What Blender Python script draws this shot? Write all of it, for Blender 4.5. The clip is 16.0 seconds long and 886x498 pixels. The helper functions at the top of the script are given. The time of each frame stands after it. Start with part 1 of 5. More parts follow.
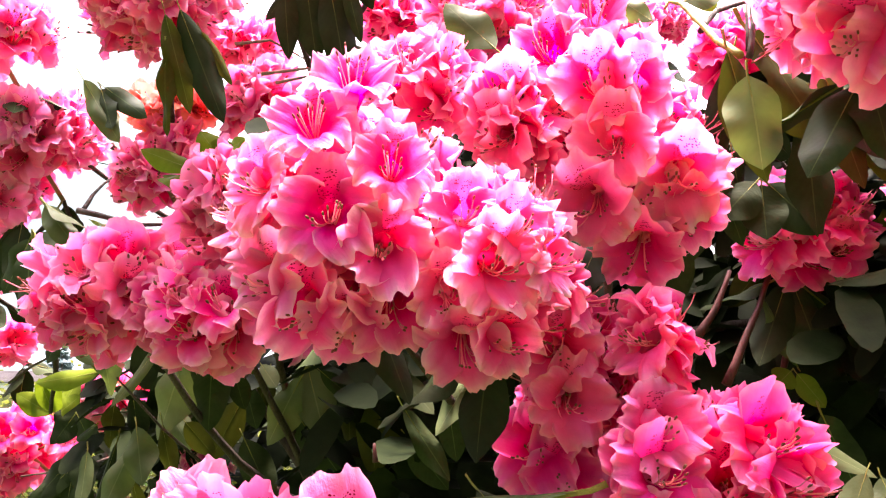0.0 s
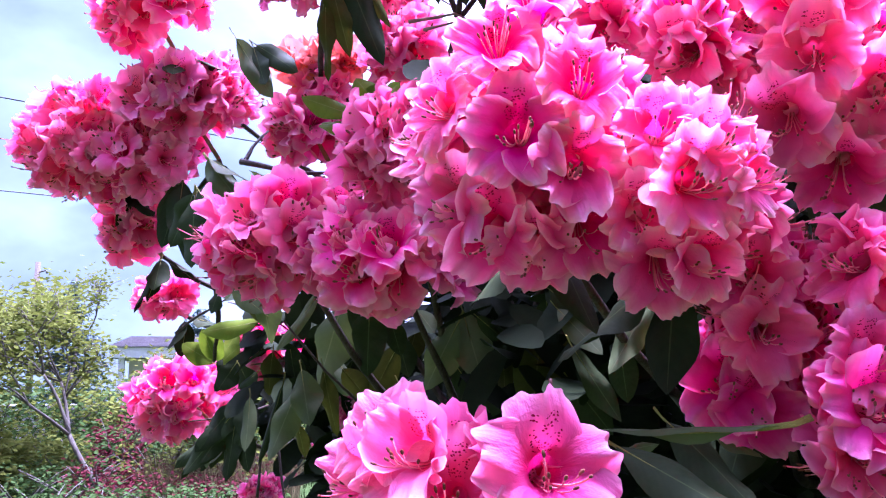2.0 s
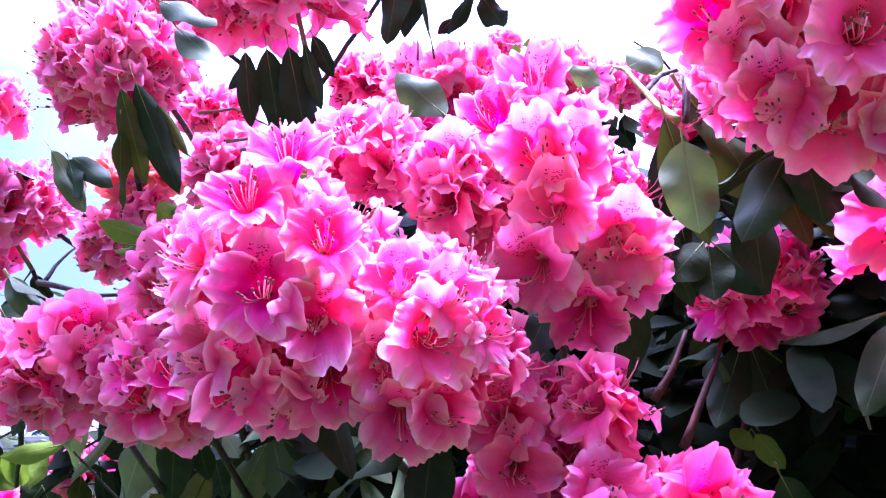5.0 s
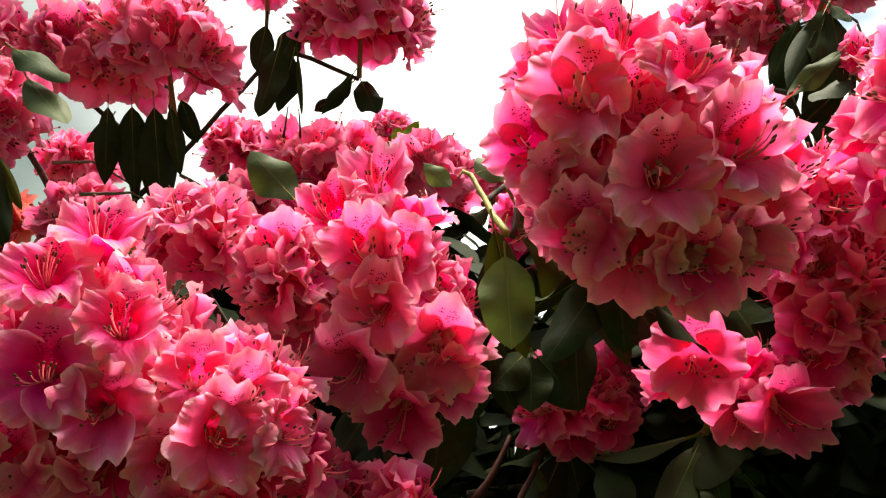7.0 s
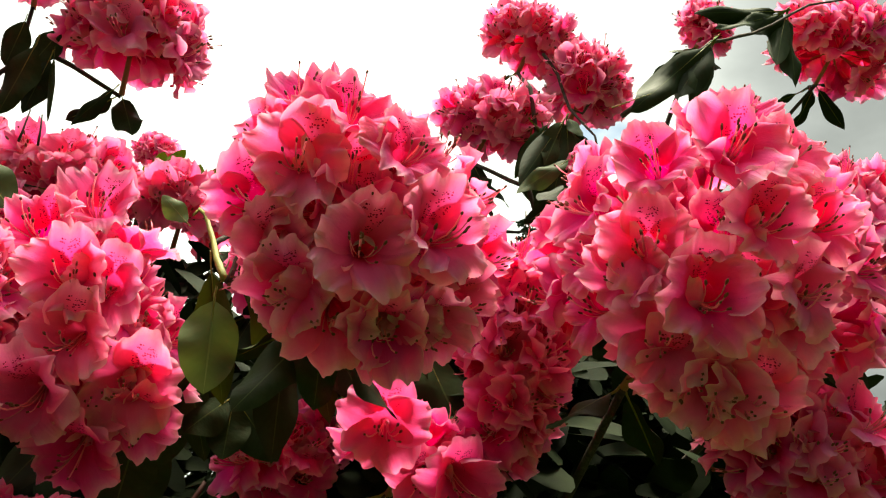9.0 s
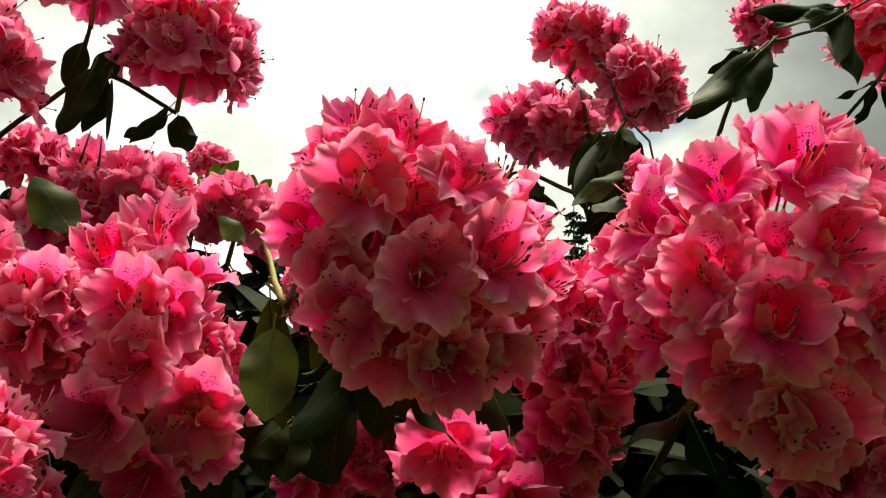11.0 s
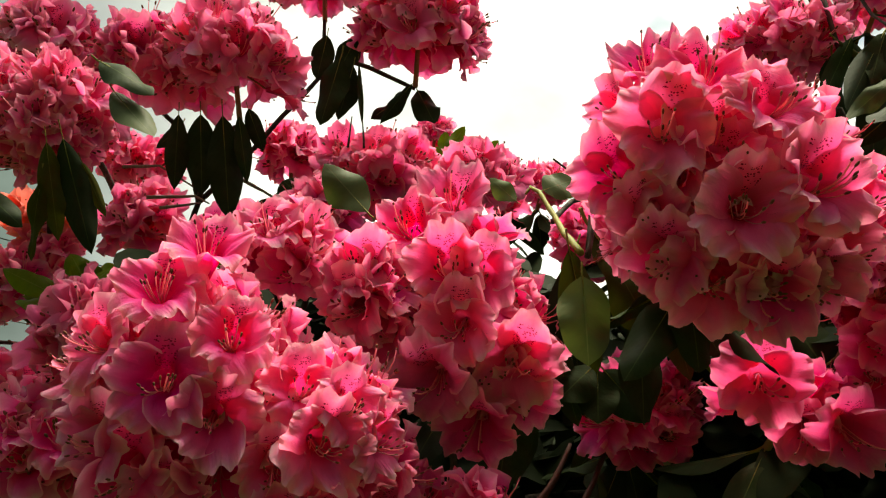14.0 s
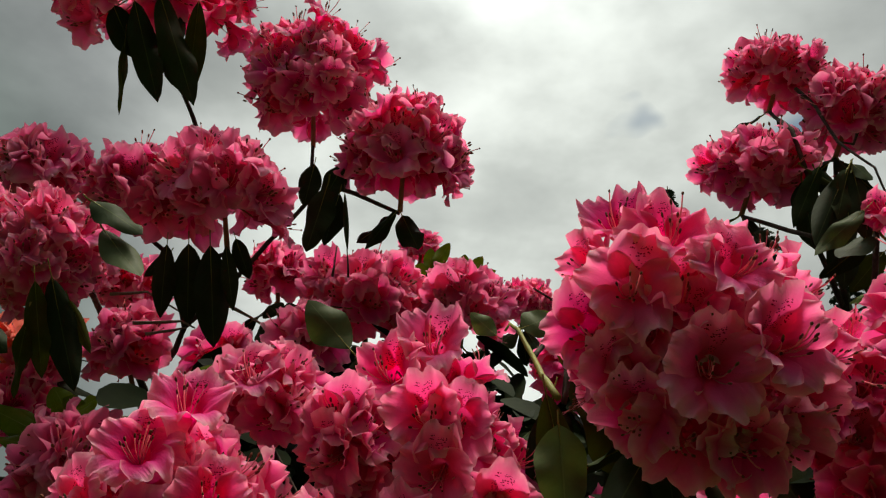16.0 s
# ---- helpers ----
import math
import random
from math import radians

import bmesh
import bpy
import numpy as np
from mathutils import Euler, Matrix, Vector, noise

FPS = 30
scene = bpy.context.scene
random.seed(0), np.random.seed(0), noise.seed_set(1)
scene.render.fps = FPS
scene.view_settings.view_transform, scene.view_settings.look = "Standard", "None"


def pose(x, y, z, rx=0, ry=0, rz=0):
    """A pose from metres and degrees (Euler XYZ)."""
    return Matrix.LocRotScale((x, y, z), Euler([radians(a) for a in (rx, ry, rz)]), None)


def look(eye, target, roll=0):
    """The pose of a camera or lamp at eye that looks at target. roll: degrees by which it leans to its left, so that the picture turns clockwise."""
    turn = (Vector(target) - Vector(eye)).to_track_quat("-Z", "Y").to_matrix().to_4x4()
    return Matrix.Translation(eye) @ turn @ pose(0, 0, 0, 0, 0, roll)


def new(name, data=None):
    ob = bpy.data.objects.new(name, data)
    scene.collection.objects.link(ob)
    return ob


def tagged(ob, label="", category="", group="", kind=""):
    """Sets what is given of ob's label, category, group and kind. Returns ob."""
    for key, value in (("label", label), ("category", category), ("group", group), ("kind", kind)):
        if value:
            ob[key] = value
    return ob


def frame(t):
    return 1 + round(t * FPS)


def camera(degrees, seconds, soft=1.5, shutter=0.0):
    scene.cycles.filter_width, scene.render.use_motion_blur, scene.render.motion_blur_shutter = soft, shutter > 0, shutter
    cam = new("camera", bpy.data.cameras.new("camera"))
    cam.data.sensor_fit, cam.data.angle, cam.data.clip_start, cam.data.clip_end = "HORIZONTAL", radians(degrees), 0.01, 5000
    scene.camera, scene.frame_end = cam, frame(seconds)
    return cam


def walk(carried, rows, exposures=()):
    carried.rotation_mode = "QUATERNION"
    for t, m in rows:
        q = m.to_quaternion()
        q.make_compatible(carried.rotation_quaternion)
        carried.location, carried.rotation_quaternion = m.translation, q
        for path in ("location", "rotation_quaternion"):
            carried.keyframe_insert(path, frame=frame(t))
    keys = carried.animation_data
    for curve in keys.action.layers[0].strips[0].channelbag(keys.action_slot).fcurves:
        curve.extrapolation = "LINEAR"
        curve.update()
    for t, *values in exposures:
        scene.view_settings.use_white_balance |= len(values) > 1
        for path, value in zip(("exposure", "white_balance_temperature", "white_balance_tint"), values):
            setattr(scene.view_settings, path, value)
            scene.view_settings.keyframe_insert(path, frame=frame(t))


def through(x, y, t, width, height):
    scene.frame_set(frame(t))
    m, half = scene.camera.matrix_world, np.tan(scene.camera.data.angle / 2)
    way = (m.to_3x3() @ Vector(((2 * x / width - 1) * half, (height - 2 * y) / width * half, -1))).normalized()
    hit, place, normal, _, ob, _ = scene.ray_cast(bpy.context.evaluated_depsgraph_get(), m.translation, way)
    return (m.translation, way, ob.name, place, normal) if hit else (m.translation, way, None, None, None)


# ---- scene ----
cam = camera(56.5, 16.0, soft=1.2)
PATH = [
    (0, (0.0000, 0.0000, 1.5000), (-0.1292, 1.9546, 1.9038), -0.97),
    (0.5, (-0.0167, 0.0154, 1.4939), (-0.1913, 1.9800, 1.8253), -0.25),
    (1, (-0.0236, 0.0528, 1.4726), (-0.2036, 2.0168, 1.8048), -0.17),
    (1.5, (-0.0559, 0.0423, 1.4555), (-0.3894, 1.9891, 1.7697), -0.27),
    (2, (-0.0565, 0.0150, 1.4706), (-0.4711, 1.9435, 1.8007), -0.40),
    (2.5, (-0.0547, 0.0185, 1.4719), (-0.4545, 1.9492, 1.8077), -0.31),
    (3, (-0.0356, 0.0159, 1.4484), (-0.3788, 1.9572, 1.7856), 1.15),
    (3.5, (-0.0148, 0.0274, 1.4390), (-0.2734, 1.9846, 1.7597), 2.28),
    (4, (-0.0033, 0.0308, 1.4344), (-0.2482, 1.9900, 1.7533), 2.42),
    (4.5, (0.0272, 0.0290, 1.4551), (-0.1578, 1.9869, 1.8192), 1.27),
    (5, (0.0462, 0.0001, 1.5121), (-0.0626, 1.9255, 2.0421), -2.35),
    (5.2, (0.0565, -0.0087, 1.5288), (-0.0214, 1.9006, 2.1193), -3.06),
    (7.3, (0.1216, -0.0111, 1.5404), (0.3216, 1.8592, 2.2202), 1.76),
    (7.5, (0.1277, -0.0167, 1.5380), (0.3874, 1.8451, 2.2207), 2.01),
    (8, (0.1532, -0.0191, 1.5335), (0.6538, 1.7701, 2.2739), 3.56),
    (8.5, (0.1693, -0.0451, 1.5409), (0.7890, 1.6795, 2.3421), 3.17),
    (8.7, (0.1687, -0.0488, 1.5392), (0.8054, 1.6665, 2.3468), 3.68),
    (10.8, (0.1578, -0.0417, 1.5674), (0.7115, 1.7063, 2.3660), 4.18),
    (11, (0.1548, -0.0493, 1.5685), (0.6863, 1.7110, 2.3552), 4.39),
    (11.5, (0.1273, -0.0470, 1.5576), (0.5491, 1.7643, 2.2935), 4.50),
    (12, (0.0871, -0.0527, 1.5525), (0.3441, 1.8097, 2.2346), 3.66),
    (12.5, (0.0837, -0.0451, 1.5558), (0.3254, 1.8197, 2.2372), 3.51),
    (13, (0.0704, -0.0459, 1.5556), (0.2397, 1.8328, 2.2203), 2.86),
    (13.5, (0.0560, -0.0402, 1.5448), (0.1747, 1.8478, 2.1942), 2.63),
    (14, (0.0518, -0.0467, 1.5496), (0.1486, 1.8392, 2.2085), 2.62),
    (14.5, (0.0517, -0.0640, 1.5661), (0.1511, 1.7963, 2.2937), 2.81),
    (15, (0.0582, -0.0908, 1.5933), (0.1682, 1.7227, 2.4294), 2.43),
    (15.5, (0.0611, -0.0872, 1.5957), (0.1676, 1.7147, 2.4571), 2.34),
    (16, (0.0597, -0.0873, 1.5941), (0.1641, 1.7136, 2.4578), 2.33),
]
EXPOSURES = [
    (0.0, 3.36, 6900, 30), (0.5, 3.42, 5800, 42), (1.0, 3.30, 5100, 57), (2.0, 2.78, 4900, 54), (2.6, 2.76, 5200, 56), (3.0, 2.86, 5800, 58), (3.5, 3.24, 5450, 60),
    (4.0, 3.30, 5000, 65), (4.5, 3.38, 4600, 60), (5.0, 3.04, 4550, 48), (5.2, 3.00, 4550, 48), (7.3, 1.26, 7800, -6), (8.5, 1.44, 7800, -6), (11.0, 0.72, 8000, -6),
    (12.5, 0.74, 8000, -6), (14.0, 0.86, 8000, -6), (14.6, 0.70, 7600, -3), (15.0, 0.32, 7400, -1), (16.0, -0.12, 7300, -1),
]
walk(cam, [(t, look(eye, target, roll)) for t, eye, target, roll in PATH], EXPOSURES)

# ---- sky and sun ----
SUN_EL, SUN_AZ = radians(80), radians(35)          # height, and turn from +y towards +x
SUN_WAY = Vector((math.sin(SUN_AZ) * math.cos(SUN_EL), math.cos(SUN_AZ) * math.cos(SUN_EL), math.sin(SUN_EL)))


def sky_way(az, el):
    az, el = radians(az), radians(el)
    return Vector((math.sin(az) * math.cos(el), math.cos(az) * math.cos(el), math.sin(el)))


def build_sky():
    world = bpy.data.worlds.new("overcast_sky")
    scene.world = world
    world.use_nodes = True
    nt = world.node_tree
    nt.nodes.clear()
    N, L = nt.nodes.new, nt.links.new
    out, bg = N("ShaderNodeOutputWorld"), N("ShaderNodeBackground")
    sky = N("ShaderNodeTexSky")
    sky.sky_type, sky.sun_disc, sky.sun_elevation, sky.sun_rotation = "NISHITA", False, SUN_EL, SUN_AZ
    blue = N("ShaderNodeMixRGB")
    blue.blend_type, blue.inputs[0].default_value, blue.inputs[2].default_value = "MULTIPLY", 1.0, (0.11, 0.11, 0.11, 1)
    L(sky.outputs[0], blue.inputs[1])
    tc, mp = N("ShaderNodeTexCoord"), N("ShaderNodeMapping")
    mp.inputs["Scale"].default_value = (1.0, 1.0, 1.7)
    L(tc.outputs["Generated"], mp.inputs[0])
    n1 = N("ShaderNodeTexNoise")
    n1.inputs["Scale"].default_value, n1.inputs["Detail"].default_value, n1.inputs["Roughness"].default_value = 4.2, 5, 0.5
    L(mp.outputs[0], n1.inputs["Vector"])
    grey = N("ShaderNodeValToRGB")
    grey.color_ramp.elements[0].position, grey.color_ramp.elements[0].color = 0.38, (0.425, 0.458, 0.53, 1)
    grey.color_ramp.elements[1].position, grey.color_ramp.elements[1].color = 0.66, (0.77, 0.818, 0.94, 1)
    L(n1.outputs["Fac"], grey.inputs[0])
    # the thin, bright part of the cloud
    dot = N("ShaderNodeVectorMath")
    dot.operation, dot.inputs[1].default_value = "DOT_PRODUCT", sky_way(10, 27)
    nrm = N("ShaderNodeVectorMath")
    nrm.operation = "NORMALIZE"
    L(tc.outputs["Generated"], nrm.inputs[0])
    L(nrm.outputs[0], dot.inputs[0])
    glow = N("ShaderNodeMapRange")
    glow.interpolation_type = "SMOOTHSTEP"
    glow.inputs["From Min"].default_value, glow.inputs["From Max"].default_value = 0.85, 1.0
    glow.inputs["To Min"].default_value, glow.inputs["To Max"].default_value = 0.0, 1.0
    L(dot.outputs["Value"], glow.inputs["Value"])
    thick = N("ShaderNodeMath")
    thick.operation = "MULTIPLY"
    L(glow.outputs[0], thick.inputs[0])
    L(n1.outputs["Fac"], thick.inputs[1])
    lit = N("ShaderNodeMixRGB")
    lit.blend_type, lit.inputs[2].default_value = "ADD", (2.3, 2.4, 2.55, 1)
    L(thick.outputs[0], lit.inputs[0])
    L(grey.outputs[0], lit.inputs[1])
    # an overcast sky is brighter overhead than at the horizon
    high = N("ShaderNodeSeparateXYZ")
    L(nrm.outputs[0], high.inputs[0])
    dome = N("ShaderNodeMapRange")
    dome.interpolation_type = "SMOOTHSTEP"
    dome.inputs["From Min"].default_value = 0.62
    dome.inputs["To Min"].default_value, dome.inputs["To Max"].default_value = 0.57, 6.0
    L(high.outputs[2], dome.inputs["Value"])
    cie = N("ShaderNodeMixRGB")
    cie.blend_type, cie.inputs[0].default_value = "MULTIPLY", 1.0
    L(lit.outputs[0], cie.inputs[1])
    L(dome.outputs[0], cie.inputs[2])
    # and brighter over the open garden
    open_side = N("ShaderNodeVectorMath")
    open_side.operation, open_side.inputs[1].default_value = "DOT_PRODUCT", sky_way(-14, 30)
    L(nrm.outputs[0], open_side.inputs[0])
    fore = N("ShaderNodeMapRange")
    fore.inputs["From Min"].default_value, fore.inputs["From Max"].default_value = -0.15, 1.0
    fore.inputs["To Min"].default_value, fore.inputs["To Max"].default_value = 0.34, 1.08
    L(open_side.outputs["Value"], fore.inputs["Value"])
    steep = N("ShaderNodeMath")
    steep.operation, steep.inputs[1].default_value = "POWER", 1.6
    L(fore.outputs[0], steep.inputs[0])
    side = N("ShaderNodeMixRGB")
    side.blend_type, side.inputs[0].default_value = "MULTIPLY", 1.0
    L(cie.outputs[0], side.inputs[1])
    L(steep.outputs[0], side.inputs[2])
    # a thicker, darker bank of cloud low over the garden
    far = N("ShaderNodeVectorMath")
    far.operation, far.inputs[1].default_value = "DOT_PRODUCT", sky_way(-42, 14)
    L(nrm.outputs[0], far.inputs[0])
    bank = N("ShaderNodeMapRange")
    bank.interpolation_type = "SMOOTHSTEP"
    bank.inputs["From Min"].default_value, bank.inputs["From Max"].default_value = 0.90, 0.978
    bank.inputs["To Min"].default_value, bank.inputs["To Max"].default_value = 0.0, 1.0
    L(far.outputs["Value"], bank.inputs["Value"])
    low = N("ShaderNodeMixRGB")
    low.blend_type, low.inputs[2].default_value = "MULTIPLY", (0.42, 0.52, 0.46, 1)
    L(side.outputs[0], low.inputs[1])
    L(bank.outputs[0], low.inputs[0])
    n2 = N("ShaderNodeTexNoise")
    n2.inputs["Scale"].default_value, n2.inputs["Detail"].default_value = 3.1, 4
    L(mp.outputs[0], n2.inputs["Vector"])
    gap = N("ShaderNodeMapRange")
    gap.inputs["From Min"].default_value, gap.inputs["From Max"].default_value = 0.635, 0.72
    L(n2.outputs["Fac"], gap.inputs["Value"])
    mix = N("ShaderNodeMixRGB")
    L(gap.outputs[0], mix.inputs[0])
    L(low.outputs[0], mix.inputs[1])
    L(blue.outputs[0], mix.inputs[2])
    L(mix.outputs[0], bg.inputs["Color"])
    bg.inputs["Strength"].default_value = 0.80
    L(bg.outputs[0], out.inputs[0])


build_sky()
sun_data = bpy.data.lights.new("sun", "SUN")
sun_data.energy, sun_data.angle, sun_data.color = 5.0, radians(26), (1.0, 0.94, 0.86)
sun = new("sun", sun_data)
sun.matrix_world = look(SUN_WAY * 50, (0, 0, 0))


# ---- materials ----
def material(name):
    m = bpy.data.materials.new(name)
    m.use_nodes = True
    nt = m.node_tree
    nt.nodes.clear()
    return m, nt.nodes.new, nt.links.new


def ramp(N, stops):
    r = N("ShaderNodeValToRGB")
    e = r.color_ramp.elements
    while len(e) < len(stops):
        e.new(0.5)
    for k, (p, c) in enumerate(stops):
        e[k].position, e[k].color = p, (*c, 1)
    return r


def noise_tex(N, L, scale, detail=4, source=None, rough=0.55):
    n = N("ShaderNodeTexNoise")
    n.inputs["Scale"].default_value, n.inputs["Detail"].default_value, n.inputs["Roughness"].default_value = scale, detail, rough
    if source:
        L(source, n.inputs["Vector"])
    return n


def calc(N, L, op, a, b=None):
    m = N("ShaderNodeMath")
    m.operation = op
    for k, v in enumerate((a, b)):
        if v is None:
            continue
        if isinstance(v, (int, float)):
            m.inputs[k].default_value = v
        else:
            L(v, m.inputs[k])
    return m.outputs[0]


def mixed(N, L, fac, a, b, mode="MIX"):
    m = N("ShaderNodeMixRGB")
    m.blend_type = mode
    for k, v in enumerate((fac, a, b)):
        if isinstance(v, (int, float)):
            m.inputs[k].default_value = v
        elif isinstance(v, tuple):
            m.inputs[k].default_value = (*v, 1)
        else:
            L(v, m.inputs[k])
    return m.outputs[0]


def petal_material(name, stops, through_colour, spots=(0.20, 0.003, 0.03)):
    m, N, L = material(name)
    uv, obj, info = N("ShaderNodeUVMap"), N("ShaderNodeTexCoord"), N("ShaderNodeObjectInfo")
    uv.uv_map = "petal"
    sep = N("ShaderNodeSeparateXYZ")
    L(uv.outputs[0], sep.inputs[0])
    u, v = sep.outputs[0], sep.outputs[1]
    col = ramp(N, stops)
    patch = noise_tex(N, L, 55, 3, obj.outputs["Object"])
    vv = calc(N, L, "ADD", v, calc(N, L, "MULTIPLY", calc(N, L, "SUBTRACT", patch.outputs["Fac"], 0.5), 0.22))
    L(vv, col.inputs[0])
    # veins that run from throat to edge
    stretch = N("ShaderNodeMapping")
    stretch.inputs["Scale"].default_value = (90, 3.0, 1)
    L(uv.outputs[0], stretch.inputs[0])
    vein = noise_tex(N, L, 1.0, 2, stretch.outputs[0])
    veined = mixed(N, L, calc(N, L, "MULTIPLY", vein.outputs["Fac"], 0.22), col.outputs[0], through_colour, "MULTIPLY")
    hue = N("ShaderNodeHueSaturation")
    L(veined, hue.inputs["Color"])
    L(calc(N, L, "ADD", calc(N, L, "MULTIPLY", info.outputs["Random"], 0.012), 0.494), hue.inputs["Hue"])
    L(calc(N, L, "ADD", calc(N, L, "MULTIPLY", info.outputs["Random"], 0.22), 0.92), hue.inputs["Value"])
    L(calc(N, L, "SUBTRACT", 1.08, calc(N, L, "MULTIPLY", calc(N, L, "FRACT", calc(N, L, "MULTIPLY", info.outputs["Random"], 7.3)), 0.15)), hue.inputs["Saturation"])
    # freckles on the upper lobe
    grid = N("ShaderNodeMapping")
    grid.inputs["Scale"].default_value = (98, 32, 1)
    L(uv.outputs[0], grid.inputs[0])
    vor = N("ShaderNodeTexVoronoi")
    vor.inputs["Scale"].default_value, vor.inputs["Randomness"].default_value = 1.0, 0.75
    L(grid.outputs[0], vor.inputs["Vector"])
    near = calc(N, L, "LESS_THAN", vor.outputs["Distance"], 0.36)
    across = calc(N, L, "ABSOLUTE", calc(N, L, "SUBTRACT", u, 0.25))
    within = calc(N, L, "MULTIPLY", calc(N, L, "LESS_THAN", across, calc(N, L, "SUBTRACT", 0.078, calc(N, L, "MULTIPLY", v, 0.058))),
                  calc(N, L, "MULTIPLY", calc(N, L, "GREATER_THAN", v, 0.40), calc(N, L, "LESS_THAN", v, 0.80)))
    colour = mixed(N, L, calc(N, L, "MULTIPLY", near, within), hue.outputs[0], spots)
    p = N("ShaderNodeBsdfPrincipled")
    L(colour, p.inputs["Base Color"])
    p.inputs["Roughness"].default_value = 0.6
    p.inputs["Specular IOR Level"].default_value = 0.04
    bump = N("ShaderNodeBump")
    bump.inputs["Strength"].default_value, bump.inputs["Distance"].default_value = 0.55, 0.0023
    # crinkles that deepen towards the margin
    crimp = N("ShaderNodeMapping")
    crimp.inputs["Scale"].default_value = (56, 9.0, 1)
    L(uv.outputs[0], crimp.inputs[0])
    crinkle = noise_tex(N, L, 1.0, 3, crimp.outputs[0])
    folds = calc(N, L, "MULTIPLY", crinkle.outputs["Fac"], calc(N, L, "MULTIPLY", v, 2.2))
    L(calc(N, L, "ADD", calc(N, L, "ADD", vein.outputs["Fac"], patch.outputs["Fac"]), folds), bump.inputs["Height"])
    L(bump.outputs[0], p.inputs["Normal"])
    tr = N("ShaderNodeBsdfTranslucent")
    L(mixed(N, L, 1.0, colour, (1.0, 0.50, 0.66), "MULTIPLY"), tr.inputs["Color"])
    mx, out = N("ShaderNodeMixShader"), N("ShaderNodeOutputMaterial")
    mx.inputs[0].default_value = 0.56
    L(p.outputs[0], mx.inputs[1])
    L(tr.outputs[0], mx.inputs[2])
    L(mx.outputs[0], out.inputs[0])
    return m


def leaf_material(name, dark, light, rib, through=0.25, rough=0.36):
    m, N, L = material(name)
    uv, obj, info = N("ShaderNodeUVMap"), N("ShaderNodeTexCoord"), N("ShaderNodeObjectInfo")
    uv.uv_map = "blade"
    sep = N("ShaderNodeSeparateXYZ")
    L(uv.outputs[0], sep.inputs[0])
    turn = N("ShaderNodeMapping")
    turn.inputs["Rotation"].default_value = (0.6, 0.8, 0.35)
    turn.inputs["Scale"].default_value = (0.35, 1.0, 1.0)
    L(obj.outputs["Object"], turn.inputs[0])
    n = noise_tex(N, L, 9, 5, turn.outputs[0])
    base = mixed(N, L, n.outputs["Fac"], dark, light)
    # side veins slant away from the midrib
    side = calc(N, L, "ABSOLUTE", calc(N, L, "SUBTRACT", sep.outputs[0], 0.5))
    wave = calc(N, L, "SINE", calc(N, L, "MULTIPLY", calc(N, L, "SUBTRACT", sep.outputs[1], calc(N, L, "MULTIPLY", side, 0.45)), 75.0))
    veins = calc(N, L, "MULTIPLY", calc(N, L, "ADD", wave, 1.0), 0.012)
    base = mixed(N, L, veins, base, rib)
    mid = calc(N, L, "LESS_THAN", side, 0.016)
    base = mixed(N, L, calc(N, L, "MULTIPLY", mid, 0.45), base, rib)
    hue = N("ShaderNodeHueSaturation")
    L(base, hue.inputs["Color"])
    L(calc(N, L, "ADD", calc(N, L, "MULTIPLY", info.outputs["Random"], 0.6), 0.7), hue.inputs["Value"])
    p = N("ShaderNodeBsdfPrincipled")
    L(hue.outputs[0], p.inputs["Base Color"])
    p.inputs["Specular IOR Level"].default_value = 0.045
    L(calc(N, L, "ADD", calc(N, L, "MULTIPLY", n.outputs["Fac"], 0.25), rough - 0.1), p.inputs["Roughness"])
    bump = N("ShaderNodeBump")
    bump.inputs["Strength"].default_value, bump.inputs["Distance"].default_value = 0.4, 0.0015
    L(calc(N, L, "ADD", calc(N, L, "MULTIPLY", wave, 0.03), n.outputs["Fac"]), bump.inputs["Height"])
    L(bump.outputs[0], p.inputs["Normal"])
    tr = N("ShaderNodeBsdfTranslucent")
    L(mixed(N, L, 1.0, hue.outputs[0], (1.0, 1.0, 0.45), "MULTIPLY"), tr.inputs["Color"])
    mx, out = N("ShaderNodeMixShader"), N("ShaderNodeOutputMaterial")
    mx.inputs[0].default_value = through
    L(p.outputs[0], mx.inputs[1])
    L(tr.outputs[0], mx.inputs[2])
    L(mx.outputs[0], out.inputs[0])
    return m


